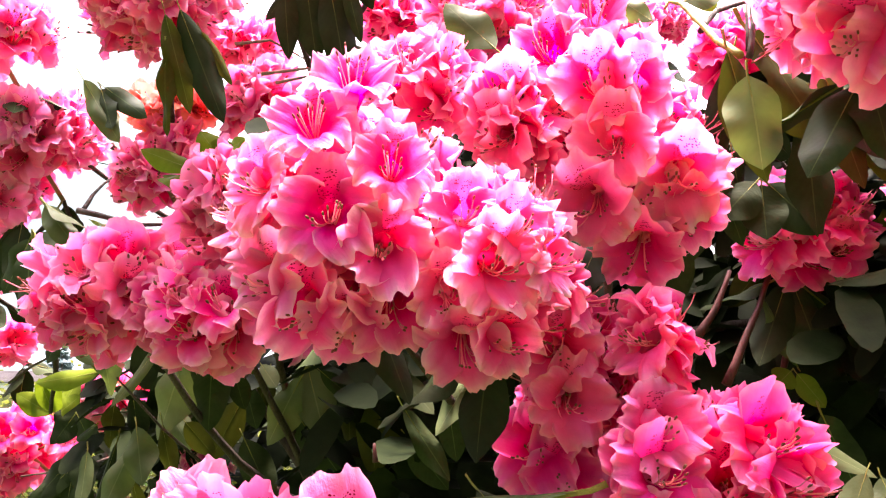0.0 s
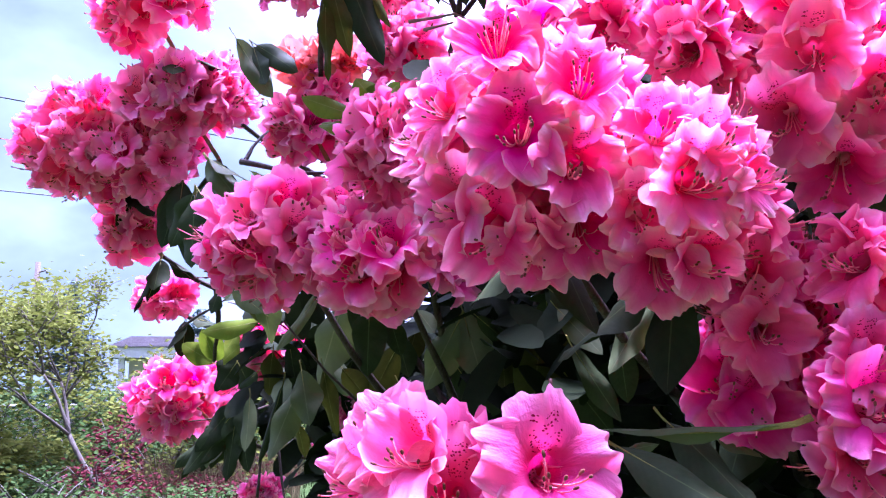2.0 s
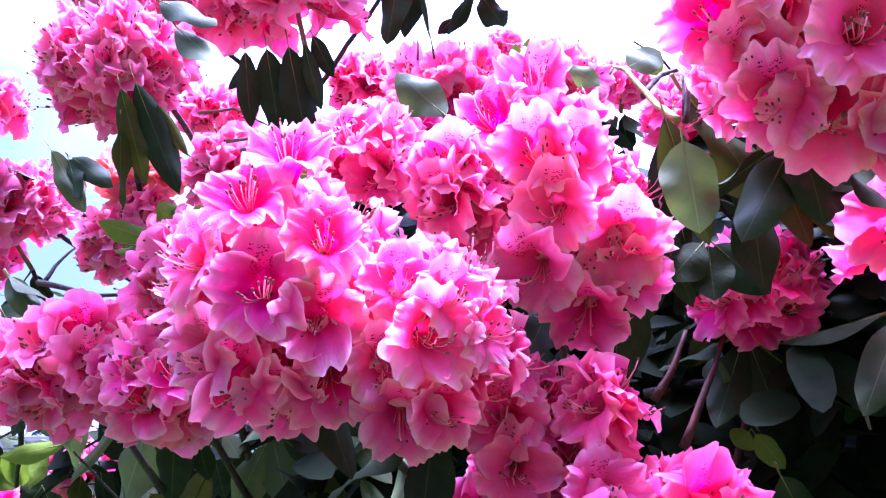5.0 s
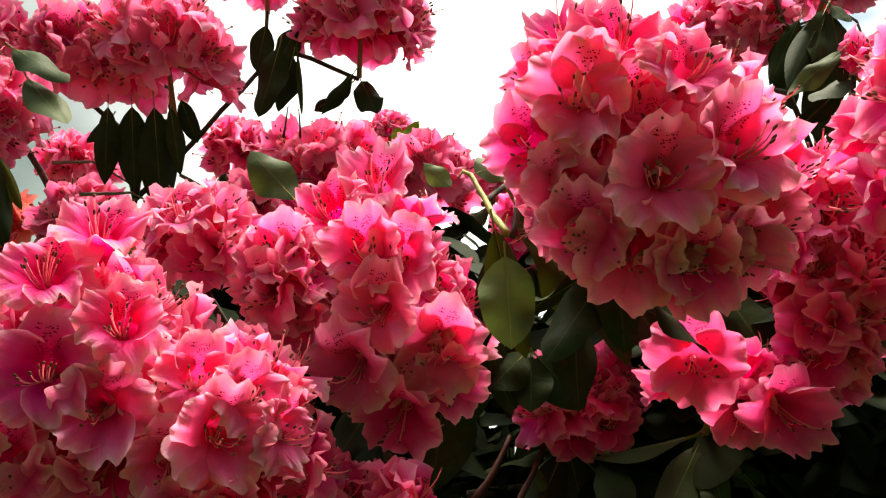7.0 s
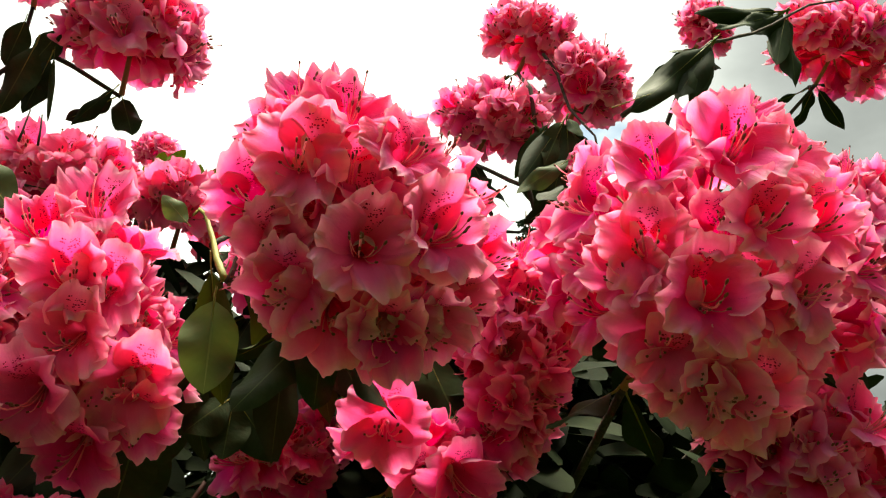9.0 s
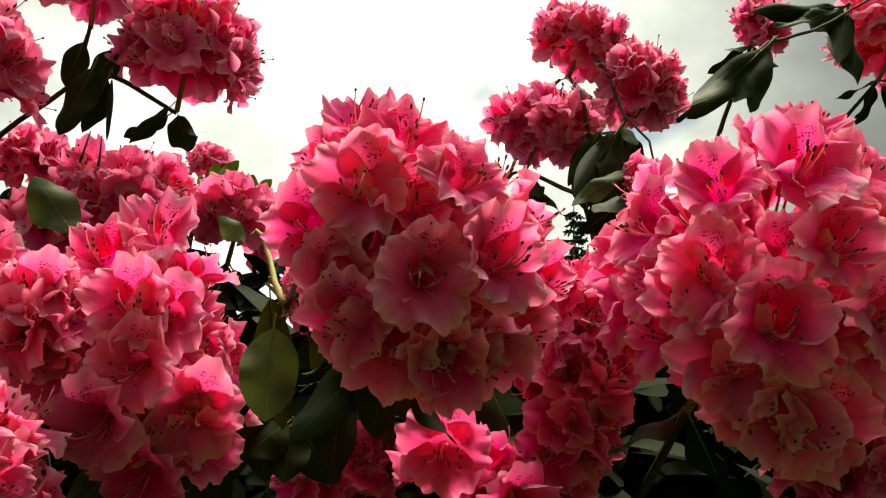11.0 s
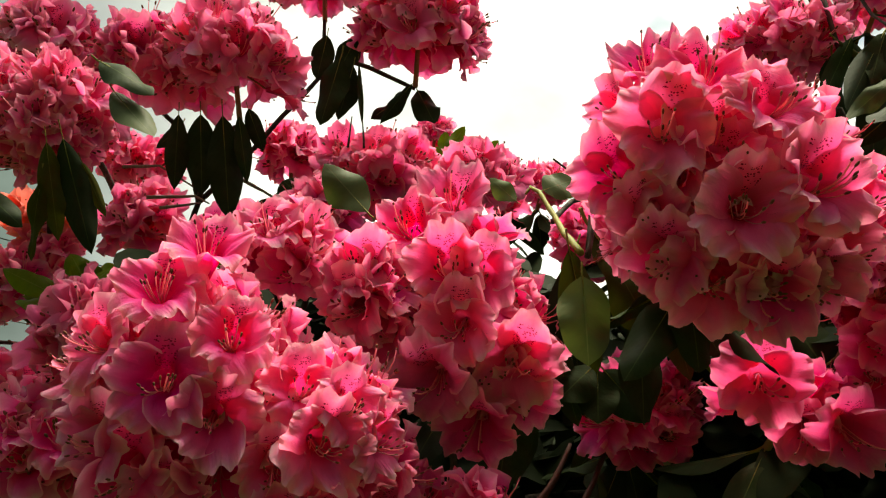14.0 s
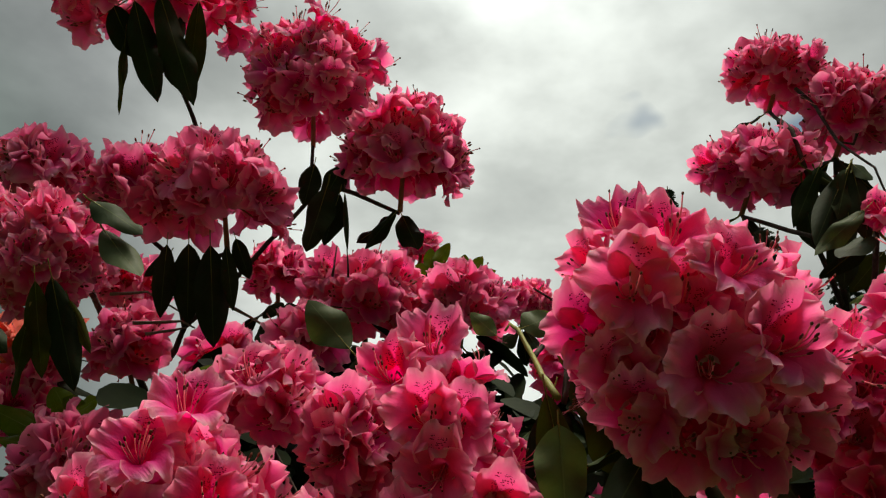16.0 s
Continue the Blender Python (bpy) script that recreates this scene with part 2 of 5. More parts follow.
def rough_material(name, stops, scale, rough=0.8, bump_depth=0.004, stretch=(1, 1, 1), fine=8.0, space="Object", through=0.0, gloss=0.22):
    m, N, L = material(name)
    obj, mp = N("ShaderNodeTexCoord"), N("ShaderNodeMapping")
    mp.inputs["Scale"].default_value = stretch
    L(obj.outputs[space], mp.inputs[0])
    n1, n2 = noise_tex(N, L, scale, 5, mp.outputs[0]), noise_tex(N, L, scale * fine, 4, mp.outputs[0])
    col = ramp(N, stops)
    L(calc(N, L, "ADD", calc(N, L, "MULTIPLY", n1.outputs["Fac"], 0.6), calc(N, L, "MULTIPLY", n2.outputs["Fac"], 0.4)), col.inputs[0])
    isl = N("ShaderNodeNewGeometry")
    shade = N("ShaderNodeHueSaturation")
    L(col.outputs[0], shade.inputs["Color"])
    L(calc(N, L, "ADD", calc(N, L, "MULTIPLY", isl.outputs["Random Per Island"], 0.5), 0.75), shade.inputs["Value"])
    p, out = N("ShaderNodeBsdfPrincipled"), N("ShaderNodeOutputMaterial")
    L(shade.outputs[0], p.inputs["Base Color"])
    p.inputs["Roughness"].default_value = rough
    p.inputs["Specular IOR Level"].default_value = gloss
    bump = N("ShaderNodeBump")
    bump.inputs["Strength"].default_value, bump.inputs["Distance"].default_value = 0.7, bump_depth
    L(n2.outputs["Fac"], bump.inputs["Height"])
    L(bump.outputs[0], p.inputs["Normal"])
    if through:
        tr, mx = N("ShaderNodeBsdfTranslucent"), N("ShaderNodeMixShader")
        L(shade.outputs[0], tr.inputs["Color"])
        mx.inputs[0].default_value = through
        L(p.outputs[0], mx.inputs[1])
        L(tr.outputs[0], mx.inputs[2])
        L(mx.outputs[0], out.inputs[0])
    else:
        L(p.outputs[0], out.inputs[0])
    return m


PETAL = petal_material("pink_petal", [(0.05, (0.64, 0.022, 0.16)), (0.34, (0.76, 0.034, 0.24)), (0.50, (0.82, 0.058, 0.31)), (0.74, (0.87, 0.135, 0.42)), (0.90, (0.90, 0.31, 0.54)), (1.0, (0.93, 0.58, 0.67))], (0.92, 0.50, 0.68))
PALE_PETAL = petal_material("pale_pink_petal", [(0.05, (0.66, 0.05, 0.20)), (0.34, (0.80, 0.080, 0.28)), (0.50, (0.85, 0.135, 0.37)), (0.75, (0.88, 0.21, 0.45)), (0.92, (0.89, 0.31, 0.53)), (1.0, (0.90, 0.47, 0.61))], (0.92, 0.60, 0.74))
DEEP_PETAL = petal_material("deep_pink_petal", [(0.05, (0.60, 0.015, 0.14)), (0.34, (0.74, 0.024, 0.22)), (0.50, (0.82, 0.038, 0.28)), (0.74, (0.88, 0.095, 0.38)), (0.90, (0.91, 0.20, 0.49)), (1.0, (0.92, 0.40, 0.60))], (0.92, 0.42, 0.64))
FADED = petal_material("faded_petal", [(0.05, (0.60, 0.10, 0.10)), (0.45, (0.82, 0.22, 0.20)), (0.8, (0.90, 0.42, 0.28)), (1.0, (0.88, 0.55, 0.38))], (0.9, 0.6, 0.5))
STAMEN = rough_material("stamen_filament", [(0.3, (0.80, 0.12, 0.24)), (0.7, (0.90, 0.36, 0.40))], 60, 0.5, 0.0003, through=0.3)
ANTHER = rough_material("anther", [(0.3, (0.10, 0.022, 0.016)), (0.7, (0.22, 0.07, 0.04))], 300, 0.7, 0.0003)
PEDICEL = rough_material("flower_stalk", [(0.3, (0.20, 0.16, 0.04)), (0.7, (0.40, 0.20, 0.11))], 60, 0.55, 0.0005)
LEAF = leaf_material("leaf_upper", (0.015, 0.022, 0.008), (0.033, 0.045, 0.017), (0.08, 0.11, 0.035), 0.0, 0.58)
YOUNG = leaf_material("young_leaf", (0.09, 0.14, 0.010), (0.15, 0.20, 0.018), (0.22, 0.26, 0.07), 0.30, 0.4)
PALE = leaf_material("pale_leaf", (0.075, 0.098, 0.040), (0.11, 0.135, 0.058), (0.20, 0.23, 0.11), 0.30, 0.45)
OLIVE = leaf_material("olive_leaf", (0.030, 0.034, 0.006), (0.060, 0.062, 0.012), (0.12, 0.13, 0.04), 0.25, 0.5)
REDWOOD = rough_material("red_brown_stem", [(0.3, (0.045, 0.012, 0.010)), (0.7, (0.10, 0.030, 0.024))], 50, 0.6, 0.002, (1, 1, 0.3))
PALEBARK = rough_material("pale_grey_bark", [(0.3, (0.16, 0.12, 0.09)), (0.7, (0.36, 0.30, 0.23))], 60, 0.85, 0.002, (1, 1, 0.3))
BARK = rough_material("grey_brown_bark", [(0.25, (0.020, 0.013, 0.010)), (0.5, (0.055, 0.038, 0.028)), (0.75, (0.13, 0.10, 0.08))], 40, 0.85, 0.004, (1, 1, 0.25))
GREENWOOD = rough_material("green_twig", [(0.3, (0.13, 0.13, 0.015)), (0.7, (0.26, 0.24, 0.04))], 60, 0.6, 0.001)


# ---- mesh helpers ----
def part(name, bm, mats, parent=None, label="", smooth=True):
    me = bpy.data.meshes.new(name)
    bm.to_mesh(me)
    bm.free()
    return piece(name, me, mats, parent, label, smooth)


def piece(name, me, mats, parent=None, label="", smooth=True):
    for mm in (mats if isinstance(mats, (list, tuple)) else [mats]):
        me.materials.append(mm)
    if smooth:
        me.shade_smooth()
    ob = new(name, me)
    if parent:
        ob.parent = parent
    return tagged(ob, label)


def tube(bm, pts, radii, sides=6, mat=0, cap=True):
    """A tapered tube through the points."""
    pts = [Vector(p) for p in pts]
    rings, side = [], None
    for k, p in enumerate(pts):
        d = (pts[min(k + 1, len(pts) - 1)] - pts[max(k - 1, 0)]).normalized()
        if side is None:
            side = d.orthogonal().normalized()
        side = (side - d * side.dot(d)).normalized()
        other = d.cross(side)
        r = radii[k]
        rings.append([bm.verts.new(p + (side * math.cos(a) + other * math.sin(a)) * r) for a in [2 * math.pi * i / sides for i in range(sides)]])
    for a, b in zip(rings, rings[1:]):
        for i in range(sides):
            f = bm.faces.new((a[i], a[(i + 1) % sides], b[(i + 1) % sides], b[i]))
            f.material_index, f.smooth = mat, True
    if cap:
        for ring in (rings[0][::-1], rings[-1]):
            f = bm.faces.new(ring)
            f.material_index = mat
    return rings


def bezier(a, b, c, n):
    a, b, c = Vector(a), Vector(b), Vector(c)
    return [a * (1 - t) ** 2 + b * 2 * t * (1 - t) + c * t * t for t in [k / n for k in range(n + 1)]]


def box(bm, lo, hi, mat=0):
    vs = [bm.verts.new((x, y, z)) for z in (lo[2], hi[2]) for y in (lo[1], hi[1]) for x in (lo[0], hi[0])]
    for q in ((0, 2, 3, 1), (4, 5, 7, 6), (0, 1, 5, 4), (2, 6, 7, 3), (0, 4, 6, 2), (1, 3, 7, 5)):
        f = bm.faces.new([vs[i] for i in q])
        f.material_index = mat


# ---- one flower: a wide funnel of five broad, frilled lobes with stamens ----
def flower_mesh(seed, rows, cols, openness=1.0, petal=None, fine=True):
    """openness: 0 half closed, 1 wide open with lobes bent back."""
    rnd = random.Random(seed)
    bm = bmesh.new()
    uvl = bm.loops.layers.uv.new("petal")
    throat_r, throat_z = 0.0110, 0.024

    def sheet(grid, uvs):
        for i in range(len(grid) - 1):
            for j in range(len(grid[0]) - 1):
                f = bm.faces.new((grid[i][j], grid[i][j + 1], grid[i + 1][j + 1], grid[i + 1][j]))
                f.smooth = True
                for l, (ii, jj) in zip(f.loops, ((i, j), (i, j + 1), (i + 1, j + 1), (i + 1, j))):
                    l[uvl].uv = uvs[ii][jj]

    def hem(inner, inner_uv, outer, outer_uv):
        """Joins a row to a margin with twice as many points."""
        for j in range(len(inner) - 1):
            m = 2 * j + 1
            for tri in (((inner, j), (inner, j + 1), (outer, m)), ((inner, j + 1), (outer, m + 1), (outer, m)), ((inner, j), (outer, m), (outer, m - 1))):
                f = bm.faces.new([row[n] for row, n in tri])
                f.smooth = True
                for l, (row, n) in zip(f.loops, tri):
                    l[uvl].uv = (inner_uv if row is inner else outer_uv)[n]

    nt, nr = (20, 4) if fine else (15, 3)
    tube_grid, tube_uv = [], []
    for i in range(nr + 1):
        q = i / nr
        rad = 0.0030 + (throat_r - 0.0030) * q ** 1.2
        ring = [bm.verts.new((rad * math.cos(2 * math.pi * j / nt), rad * math.sin(2 * math.pi * j / nt), throat_z * q)) for j in range(nt)]
        tube_grid.append(ring + ring[:1])
        tube_uv.append([(j / nt, 0.36 * q) for j in range(nt + 1)])
    sheet(tube_grid, tube_uv)
    for k in range(5):
        th = math.pi / 2 + k * 2 * math.pi / 5 + rnd.uniform(-0.07, 0.07)
        out, side = Vector((math.cos(th), math.sin(th), 0)), Vector((-math.sin(th), math.cos(th), 0))
        big = rnd.uniform(0.86, 1.12) * (1.08 if k == 0 else 1.0)
        op = min(1.25, max(-0.1, openness + rnd.uniform(-0.35, 0.35)))
        tip_r, tip_z = (0.040 + 0.010 * op) * big, 0.060 - 0.020 * op
        mid_r, mid_z = 0.0165 + 0.006 * op, 0.043 - 0.003 * op
        roll, bow, skew = rnd.uniform(-0.9, 1.3), rnd.uniform(-0.5, 1.7), rnd.uniform(-1.4, 1.4)
        ph = [rnd.uniform(0, 6.28) for _ in range(5)]
        w1, w2, w3, w4 = rnd.uniform(2.2, 3.4), rnd.uniform(5.0, 6.5), rnd.uniform(10, 13), rnd.uniform(19, 24)
        a1, a2, a3 = rnd.uniform(0.3, 1.0), rnd.uniform(0.5, 1.1), rnd.uniform(0.6, 1.2)
        lift = (0.0014, 0.0004, -0.0012, 0.0010, -0.0010)[k]
        grid, uvs = [], []
        for i in range(rows + 1):
            s = (i / rows) ** 0.80
            line, luv = [], []
            here = cols * 2 if i == rows else cols
            for j in range(here + 1):
                p = -1 + 2 * j / here
                p = 0.55 * p + 0.45 * math.sin(math.pi / 2 * p)
                frill = math.sin(w4 * p + ph[1]) * s ** 7
                # a round lobe with a slight notch at its tip
                reach = 0.38 + 0.62 * max(0.0, 1 - abs(p) ** 2.6) ** 0.5 - 0.060 * math.exp(-(p / 0.15) ** 2)
                reach += s * (0.035 * math.sin(w2 * p + ph[4]) + 0.020 * math.sin(w3 * p + ph[3]) + 0.011 * frill)
                q = s * reach
                half = (0.0076 + 0.0182 * math.sin(math.pi / 2 * min(1.0, q / 0.62)) ** 1.1) * (0.5 + 0.5 * big)
                r = (1 - q) ** 2 * throat_r + 2 * q * (1 - q) * mid_r + q * q * tip_r
                z = (1 - q) ** 2 * throat_z + 2 * q * (1 - q) * mid_z + q * q * tip_z
                x = p * half + skew * 0.003 * q * q
                flat = max(0.0, 1 - q) ** 1.2
                sag = (r - math.sqrt(max(0.0, r * r - min(abs(x), r * 0.96) ** 2))) * flat
                e = s ** 2.4
                d = e * (0.0060 * a1 * math.sin(w1 * p + ph[0]) + 0.0066 * a2 * math.sin(w2 * p + ph[1] + 1.5 * s) + 0.0034 * a3 * math.sin(w3 * p + ph[2] + s)) + 0.0013 * frill
                d -= s * s * (0.0075 * roll * p * p + 0.0075 * bow * s * s)
                d += lift * s + 0.0013 * math.exp(-(p / 0.16) ** 2) * math.sin(math.pi * s)
                slope = Vector((-0.75 * (1 - 0.7 * q), 0, 1)).normalized()
                pos = out * (r - sag + slope.x * d) + side * x
                line.append(bm.verts.new((pos.x, pos.y - 0.002 * q, z + slope.z * d)))
                rim = 1 - (1 - s ** 1.2) * (1 - 0.4 * abs(p) ** 5 * min(1.0, s * 1.4))
                luv.append(((0.25 + k * 0.2 + p * 0.1) % 1.0 if k else 0.25 + p * 0.1, 0.36 + 0.64 * rim))
            grid.append(line)
            uvs.append(luv)
        sheet(grid[:-1], uvs)
        hem(grid[-2], uvs[-2], grid[-1], uvs[-1])
    count = 8 if fine else 5
    for k in range(count + 1):
        style = k == count
        a = rnd.uniform(0, 6.28)
        ln = rnd.uniform(0.044, 0.066) if not style else 0.074
        tip = Vector((rnd.uniform(-0.016, 0.016), rnd.uniform(-0.018, 0.004), ln))
        root = Vector((0.002 * math.cos(a), 0.002 * math.sin(a), 0.006))
        ctrl = Vector((tip.x * 0.45, -0.016 - 0.004 * rnd.random(), ln * 0.70))
        pts = bezier(root, ctrl, tip, 5 if fine else 3)
        rad = 0.0008 if style else 0.00055
        tube(bm, pts, [rad] * len(pts), 3, 1)
        w = 0.0012 if fine else 0.0015
        along_tip = (pts[-1] - pts[-2]).normalized()
        h = (0.0024 if fine else 0.0030) if not style else 0.0015
        tube(bm, [tip - along_tip * h, tip - along_tip * h * 0.3, tip + along_tip * h * 0.6, tip + along_tip * h * 1.2], [0.0006, w, w, 0.0005], 4, 2)
    me = bpy.data.meshes.new("flower")
    bm.to_mesh(me)
    bm.free()
    for mm in (petal or PETAL, STAMEN, ANTHER):
        me.materials.append(mm)
    return me


FLOWERS_FINE = [flower_mesh(100 + k, 8, 16, 0.05 + 0.055 * k) for k in range(14)]
FLOWERS_FAR = [flower_mesh(200 + k, 6, 12, 0.05 + 0.085 * k, fine=False) for k in range(9)]
FLOWERS_DEEP = [flower_mesh(400 + k, 8, 16, 0.0 + 0.08 * k, DEEP_PETAL) for k in range(9)]
FLOWERS_FADED = [flower_mesh(300 + k, 6, 10, -0.1 + 0.15 * k, FADED, False) for k in range(4)]
FLOWERS_LIGHT = FLOWERS_FAR[::2] + [flower_mesh(360 + k, 6, 12, 0.1 + 0.14 * k, PALE_PETAL, False) for k in range(5)]
FLOWERS_PALE = [flower_mesh(340 + k, 10, 18, 0.35 + 0.1 * k, PALE_PETAL) for k in range(5)]

POOLS = {"fine": FLOWERS_FINE, "far": FLOWERS_FAR, "deep": FLOWERS_DEEP, "faded": FLOWERS_FADED, "light": FLOWERS_LIGHT, "pale": FLOWERS_PALE}


# ---- one leaf: a blade with a folded midrib ----
def leaf_mesh(seed, blade):
    """Unit length along +y, upper side to +z; the width is set by the object's scale."""
    rnd = random.Random(seed)
    bm = bmesh.new()
    uvl = bm.loops.layers.uv.new("blade")
    nl, nw = 12, 3
    curl, fold, wav, ph = rnd.uniform(-0.06, 0.14), rnd.uniform(0.02, 0.22), rnd.uniform(0.0, 0.03), rnd.uniform(0, 6)
    rows = []
    for i in range(nl + 1):
        t = i / nl
        w = 0.5 * math.sin(math.pi * min(1.0, t ** 0.95)) ** 0.74 + 0.010
        if i == nl:
            w = 0.006
        row = []
        for j in range(-nw, nw + 1):
            q = j / nw
            z = -curl * (t * t) - fold * 0.5 * (-abs(q) * w) + wav * math.sin(9 * t + ph) * q * w * 6 - 0.35 * q * q * w * w
            row.append(bm.verts.new((q * w, t, z)))
        rows.append(row)
    for i in range(nl):
        for j in range(2 * nw):
            f = bm.faces.new((rows[i][j], rows[i][j + 1], rows[i + 1][j + 1], rows[i + 1][j]))
            f.smooth = True
            for l, (jj, ii) in zip(f.loops, ((j, i), (j + 1, i), (j + 1, i + 1), (j, i + 1))):
                l[uvl].uv = (jj / (2 * nw), ii / nl)
    # the stalk runs on as a raised midrib below
    tube(bm, [(0, -0.16, 0.03), (0, -0.06, 0.0), (0, 0.10, -0.008), (0, 0.5, -curl * 0.25 - 0.012), (0, 0.85, -curl * 0.72 - 0.006)], [0.022, 0.018, 0.016, 0.010, 0.004], 5, 1)
    me = bpy.data.meshes.new("leaf")
    bm.to_mesh(me)
    bm.free()
    for mm in (blade, GREENWOOD):
        me.materials.append(mm)
    return me


LEAVES = {
    "dark": [leaf_mesh(400 + k, LEAF) for k in range(7)],
    "pale": [leaf_mesh(420 + k, PALE) for k in range(3)],
    "olive": [leaf_mesh(430 + k, OLIVE) for k in range(3)],
    "young": [leaf_mesh(440 + k, YOUNG) for k in range(3)],
}

# ---- the shrub ----
HEART = Vector((0.05, 2.0, 1.25))
shrub = tagged(new("rhododendron_shrub"), "tall rhododendron shrub in full pink bloom with leathery dark leaves", "shrub")
dice = random.Random(11)


def leaf_at(base, tip, width, kind="dark", face=(0, -1, 0.35), label="", spin=25):
    base, tip = Vector(base), Vector(tip)
    d = tip - base
    ln = d.length
    d.normalize()
    n = Vector(face)
    n = (n - d * n.dot(d))
    if n.length < 0.05:
        n = d.orthogonal()
    n.normalize()
    n = Matrix.Rotation(radians(dice.uniform(-spin, spin)), 3, d) @ n
    x = d.cross(n)
    ob = new("leaf", dice.choice(LEAVES[kind]))
    ob.parent = shrub
    ob.shadow_terminator_geometry_offset = 0.0
    ob.matrix_basis = Matrix.Translation(base) @ Matrix((x, d, n)).transposed().to_4x4() @ Matrix.Diagonal((width, ln, ln, 1))
    return tagged(ob, label)


def whorl(node, tips, width=0.045, kind="dark", face=(0, -1, 0.35), label="", spin=25):
    """Leaves that spring from one node."""
    node = Vector(node)
    for tip in tips:
        tip = Vector(tip)
        leaf_at(node + (tip - node) * 0.12, tip, width * dice.uniform(0.9, 1.12), kind, face, label, spin)


BOUGH_ENDS = [(-0.95, 2.0, 1.75), (-0.45, 1.75, 2.0), (0.1, 1.75, 2.1), (0.6, 1.55, 2.05), (1.15, 1.45, 2.25), (0.25, 1.35, 1.35), (-0.3, 1.45, 1.35), (0.75, 1.2, 1.55)]
BOUGHS = []


def build_limbs():
    foot = Vector((0.15, 2.45, 0.0))
    for k, end in enumerate(BOUGH_ENDS):
        end = Vector(end)
        start = foot + Vector((0.05 * math.cos(k * 2.4), 0.05 * math.sin(k * 2.4), 0.0))
        pts = bezier(start, (foot.x * 0.6 + end.x * 0.4, foot.y * 0.9 + end.y * 0.1, end.z * 0.62), end, 12)
        pts = [p + noise.noise_vector(p * 3 + Vector((k, 0, 0))) * 0.03 * (i / 12) for i, p in enumerate(pts)]
        pts[0].z = 0.0
        bm = bmesh.new()
        tube(bm, pts, [0.028 - 0.018 * i / 12 for i in range(13)], 8)
        part("limb", bm, BARK, shrub, "gnarled grey-brown limb")
        BOUGHS.append(pts)


build_limbs()


def branch_to(tip, thick=0.006):
    """A crooked branch from the nearest limb to the tip."""
    tip = Vector(tip)
    best = min((p for pts in BOUGHS for p in pts[5:]), key=lambda p: (p - tip).length + 2.0 * max(0.0, p.z - tip.z + 0.05))
    ctrl = (best + tip) * 0.5 + Vector((dice.uniform(-0.06, 0.06), 0.10, -0.10))
    pts = bezier(best, ctrl, tip, 9)
    pts = [p + noise.noise_vector(p * 9) * 0.014 * math.sin(math.pi * i / 9) for i, p in enumerate(pts)]
    bm = bmesh.new()
    tube(bm, pts, [thick * 1.5 - thick * 0.75 * i / 9 for i in range(10)], 6)
    return part("branch", bm, BARK, shrub)


def twig(pts, thick, mat=None, name="twig", label=""):
    """A crooked twig through the points, tapering to its end."""
    pts = [Vector(p) for p in pts]
    pts = [p.lerp(q, t) for p, q in zip(pts, pts[1:]) for t in (0.0, 0.33, 0.66)] + [pts[-1]]
    pts = [p + noise.noise_vector(p * 25) * thick * 0.6 for p in pts]
    bm = bmesh.new()
    n = len(pts)
    tube(bm, pts, [thick * (1.15 - 0.75 * i / n) * (1 + 0.18 * noise.noise(p * 90)) for i, p in enumerate(pts)], 7)
    part(name, bm, mat or BARK, shrub, label)


